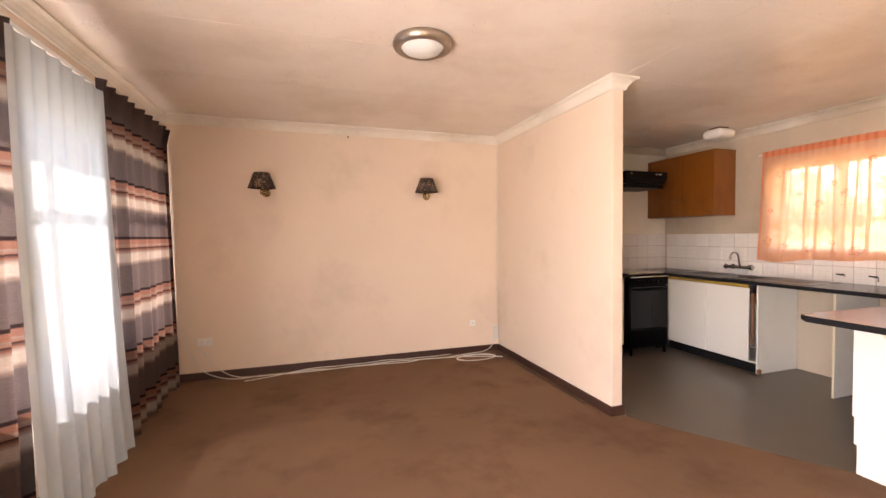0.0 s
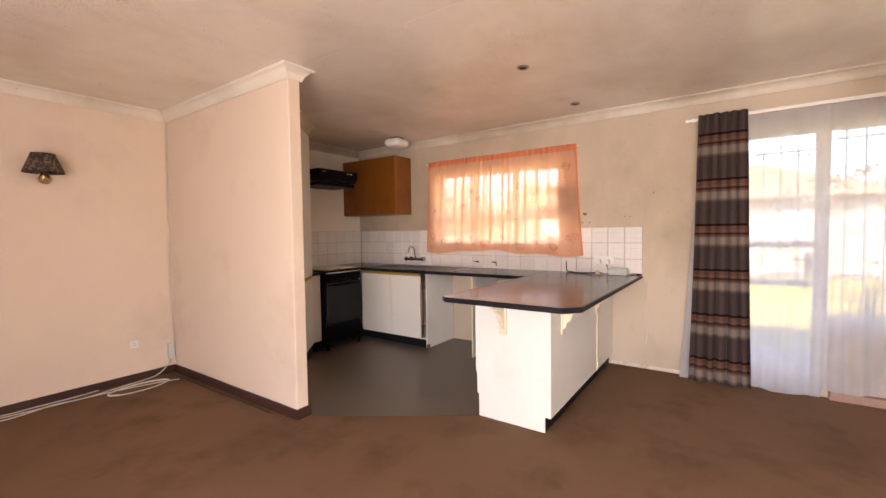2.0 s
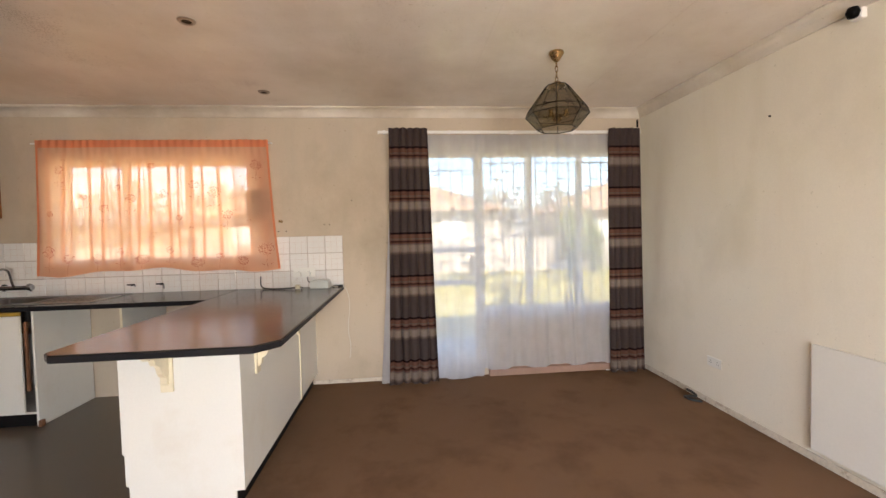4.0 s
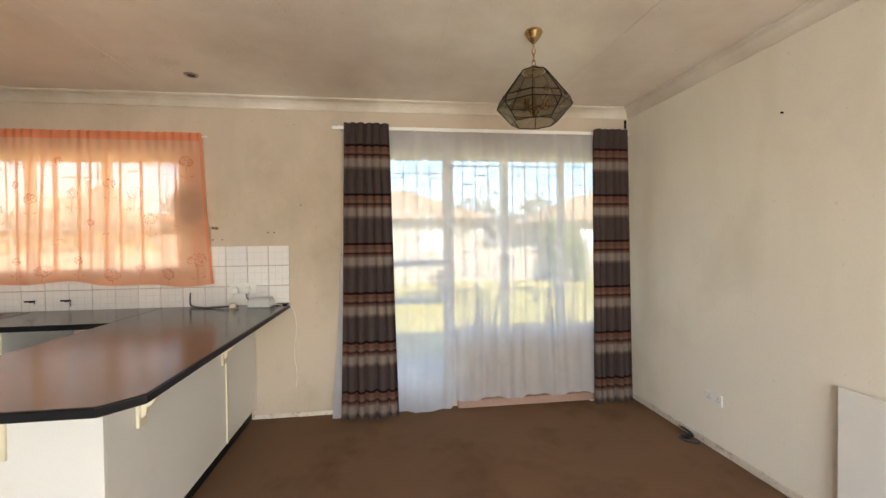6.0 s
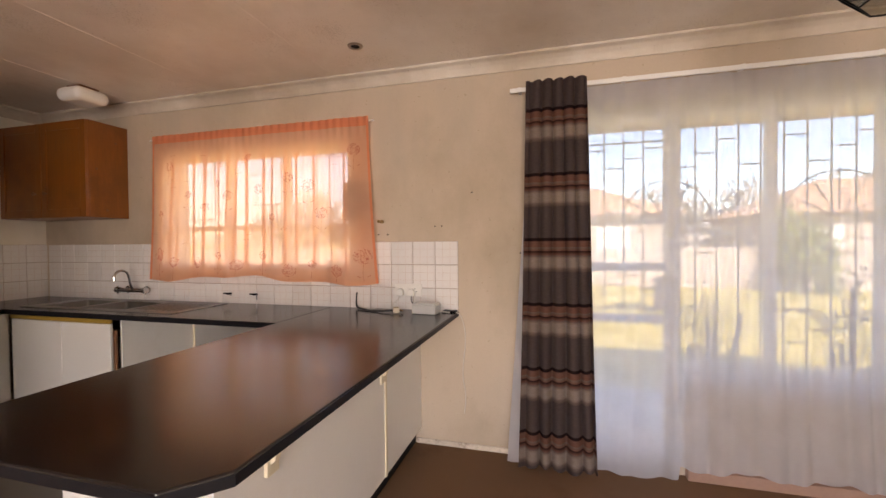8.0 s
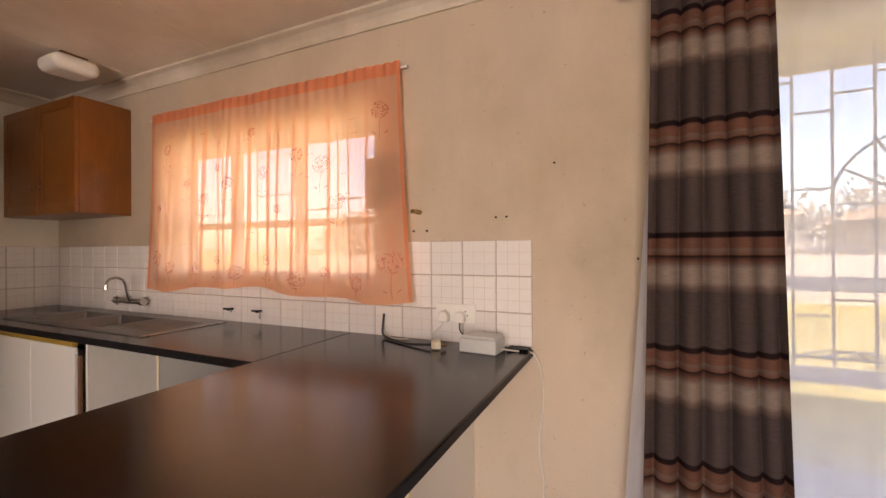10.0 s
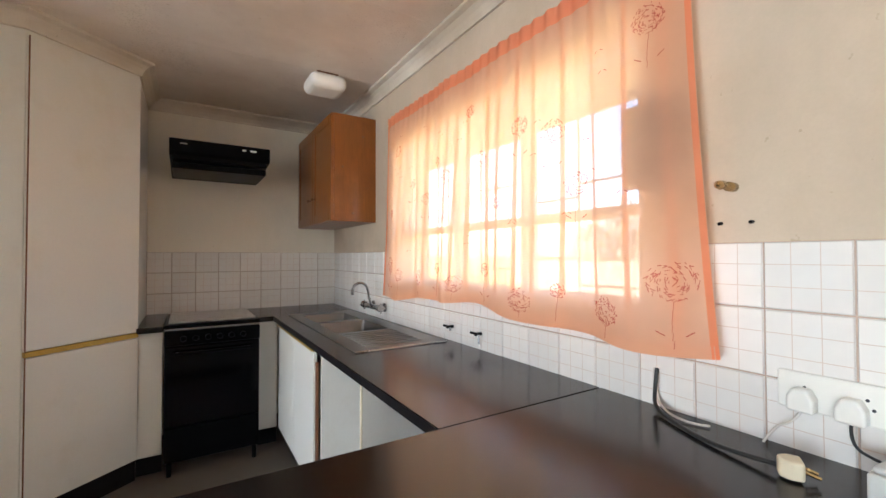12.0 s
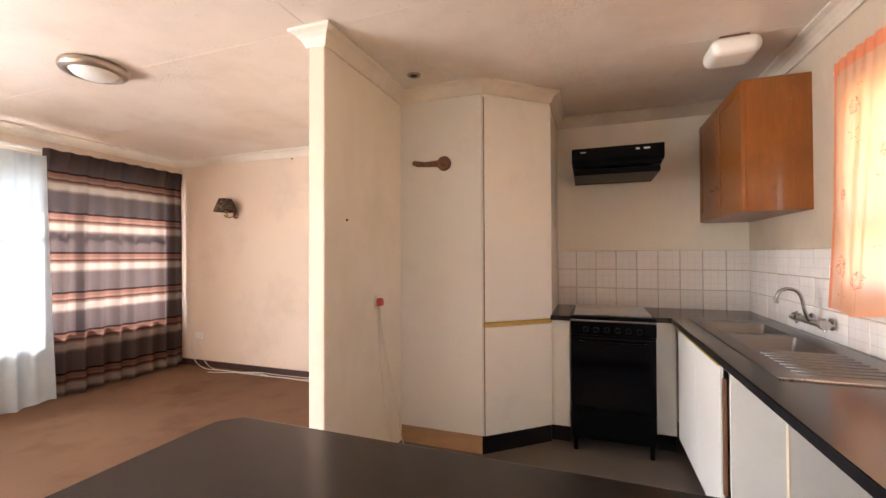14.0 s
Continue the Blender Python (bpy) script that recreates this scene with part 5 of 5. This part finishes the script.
tagged(finish(bm, "nail", BLACK), "small dark nail stuck in the wall", "nail", "wall nails")

# door handle
dh = thing("door_handle", (4.77, -0.37, 1.05), "white lever handle and lock plate on the garden door", "handle")
one_box("plate", (4.772, 4.784, -0.395, -0.345, 0.96, 1.16), FRAME, dh, 0.003)
bm = bmesh.new()
add_rod(bm, (4.774, -0.37, 1.10), (4.735, -0.37, 1.10), 0.009, 10)
add_rod(bm, (4.738, -0.37, 1.10), (4.738, -0.26, 1.095), 0.009, 10)
finish(bm, "lever", CHROME, dh)


# ---- outside ----
bm = bmesh.new()
s = 1500
v = [bm.verts.new(p) for p in ((-s, -s, -0.15), (s, -s, -0.15), (s, s, -0.15), (-s, s, -0.15))]
bm.faces.new(v)
tagged(finish(bm, "ground", GRASS), "dry yellowish lawn round the house", kind="structure")
for nm, x0, x1 in (("pavement", XE + 0.2, XE + 1.6), ("pavement", XW - 1.6, XW - 0.2)):
    one_box(nm, (x0, x1, -4, 7, -0.14, -0.03), PAVE, kind="structure")["label"] = "pale concrete path along the house"
one_box("garden_wall", (17.0, 17.25, -14, 16, -0.2, 1.15), BRICKWALL, kind="structure")["label"] = "pale low garden wall across the lawn"


def far_house(x, y, w, d, h, name="house"):
    rt = thing(name, (x, y, -0.15), "far pale house with a low terracotta roof", "house", "far houses")
    one_box("wall", (x - d / 2, x + d / 2, y - w / 2, y + w / 2, -0.15, h), BRICKWALL, rt, 0)
    bm = bmesh.new()
    a = [bm.verts.new(p) for p in ((x - d / 2 - 0.5, y - w / 2 - 0.5, h), (x + d / 2 + 0.5, y - w / 2 - 0.5, h), (x + d / 2 + 0.5, y + w / 2 + 0.5, h), (x - d / 2 - 0.5, y + w / 2 + 0.5, h))]
    b = [bm.verts.new((x, y - w / 2 + d / 2, h + d * 0.25)), bm.verts.new((x, y + w / 2 - d / 2, h + d * 0.25))]
    bm.faces.new((a[0], a[1], b[0]))
    bm.faces.new((a[2], a[3], b[1]))
    bm.faces.new((a[1], a[2], b[1], b[0]))
    bm.faces.new((a[3], a[0], b[0], b[1]))
    bm.faces.new(a)
    finish(bm, "roof", ROOF, rt)
    for k in range(3):
        yy = y - w / 2 + w * (k + 0.5) / 3
        one_box("window", (x - d / 2 - 0.04, x - d / 2 + 0.01, yy - 0.7, yy + 0.7, 0.9, 2.0), FRAME, rt, 0.01)
    return rt


far_house(27, 3, 16, 8, 2.6)
far_house(29, -16, 13, 8, 2.6)


def leaf_cloud(name, c, size, n, mat, leaf, seed, label, trunk=0.0):
    """A shrub: limbs from the ground and many small leaves in uneven clumps."""
    r = random.Random(seed)
    rt = thing(name, (c[0], c[1], -0.15), label, "shrub")
    bm = bmesh.new()
    clumps = []
    for k in range(14):
        t = Vector((r.gauss(0, 0.42) * size[0], r.gauss(0, 0.42) * size[1], abs(r.gauss(0.55, 0.25)) * size[2]))
        clumps.append(t)
        add_rod(bm, (c[0], c[1], -0.15), (c[0] + t.x, c[1] + t.y, -0.15 + t.z), 0.012 * max(1, size[2]), 5)
    finish(bm, "stem", BARK, rt)
    bm = bmesh.new()
    for _ in range(n):
        t = r.choice(clumps)
        p = Vector((c[0] + t.x + r.gauss(0, 0.16) * size[0], c[1] + t.y + r.gauss(0, 0.16) * size[1], -0.15 + max(0.08, t.z + r.gauss(0, 0.13) * size[2])))
        m = Matrix.Translation(p) @ Euler((r.uniform(0, 6.3), r.uniform(0, 6.3), r.uniform(0, 6.3))).to_matrix().to_4x4()
        L = leaf * r.uniform(0.6, 1.3)
        vs = [bm.verts.new(m @ Vector(q)) for q in ((-L, 0, 0), (0, -L * 0.4, 0.1 * L), (L, 0, 0), (0, L * 0.4, 0.1 * L))]
        bm.faces.new(vs)
    finish(bm, "leaves", mat, rt, kind="stuff")


leaf_cloud("shrub", (5.5, -0.88, 0), (0.24, 0.26, 1.3), 750, DULLLEAF, 0.022, 3, "sparse flowering shrub beside the path")
leaf_cloud("shrub", (5.45, -1.70, 0), (0.24, 0.24, 1.2), 650, DULLLEAF, 0.022, 4, "sparse flowering shrub beside the path")
leaf_cloud("shrub", (15.9, -6.4, 0), (0.95, 1.0, 2.3), 6500, LEAF, 0.075, 7, "dense yellow-green garden shrub before the wall")
# far trees; their haze is in the leaf colour
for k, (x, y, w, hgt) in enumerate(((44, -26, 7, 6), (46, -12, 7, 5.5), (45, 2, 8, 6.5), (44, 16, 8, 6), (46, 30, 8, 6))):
    leaf_cloud("tree", (x, y, 0), (3.2, w, hgt), 2600, HAZELEAF, 0.40, 30 + k, "far garden tree, leaf colour paled for haze")

# ---- tiles ----
TS, TG = 0.160, 0.003


def tile_mesh():
    bm = bmesh.new()
    a = (TS - TG) / 2
    q = 0.0025
    lo = [bm.verts.new((x, 0, z)) for x, z in ((-a, -a), (a, -a), (a, a), (-a, a))]
    hi = [bm.verts.new((x, -0.006, z)) for x, z in ((-a + q, -a + q), (a - q, -a + q), (a - q, a - q), (-a + q, a - q))]
    bm.faces.new(hi)
    for i in range(4):
        j = (i + 1) % 4
        bm.faces.new((lo[i], lo[j], hi[j], hi[i]))
    g = 0.0008
    for k in (-1, 1):     # printed fine lines
        for b in ((k * a / 3 - g, k * a / 3 + g, -a + q, a - q), (-a + q, a - q, k * a / 3 - g, k * a / 3 + g)):
            v = [bm.verts.new(p) for p in ((b[0], -0.0063, b[2]), (b[1], -0.0063, b[2]), (b[1], -0.0063, b[3]), (b[0], -0.0063, b[3]))]
            f = bm.faces.new(v)
            f.material_index = 1
    bmesh.ops.recalc_face_normals(bm, faces=bm.faces[:])
    me = bpy.data.meshes.new("tile")
    bm.to_mesh(me)
    bm.free()
    me.materials.append(TILE)
    me.materials.append(TILELINE)
    return me


TILELINE = surface("tile_print_line", (0.62, 0.50, 0.42), 0.2, 0.1, 12, 60, 0.0)
TM = tile_mesh()
jit = random.Random(2)


def splashback(name, at, rz, cols, rows, label, keep=lambda c, r: True):
    bm = bmesh.new()
    m = Matrix.Translation(at) @ Matrix.Rotation(radians(rz), 4, "Z")
    for c in range(cols):
        for r in range(rows):
            if keep(c, r):
                add_box(bm, c * TS, (c + 1) * TS, -0.0025, 0.0, r * TS, (r + 1) * TS, m)
    root = tagged(finish(bm, name, GROUT), label, kind="structure")
    for c in range(cols):
        for r in range(rows):
            if keep(c, r):
                ob = new("tile", TM)
                ob.matrix_world = m @ Matrix.Translation(((c + 0.5) * TS, -0.002, (r + 0.5) * TS)) @ Matrix.Rotation(jit.gauss(0, 0.004), 4, "X") @ Matrix.Rotation(jit.gauss(0, 0.004), 4, "Z")
                mw = ob.matrix_world.copy()
                ob.parent = root
                ob.matrix_world = mw
    return root


splashback("tiling", (3.285, YN, 0.913), 0, 9, 3, "off-white glazed wall tiles behind the stove")
# east side runs from the bar's end northwards; the window takes the upper rows
splashback("tiling", (XE, 0.857 + 24 * TS, 0.910), -90, 24, 3, "off-white glazed wall tiles under the kitchen window", lambda c, r: not (r >= 1 and 0.857 + (24 - c) * TS > KWIN[0] + 0.02 and 0.857 + (23 - c) * TS < KWIN[1] - 0.02 and r > 1) )
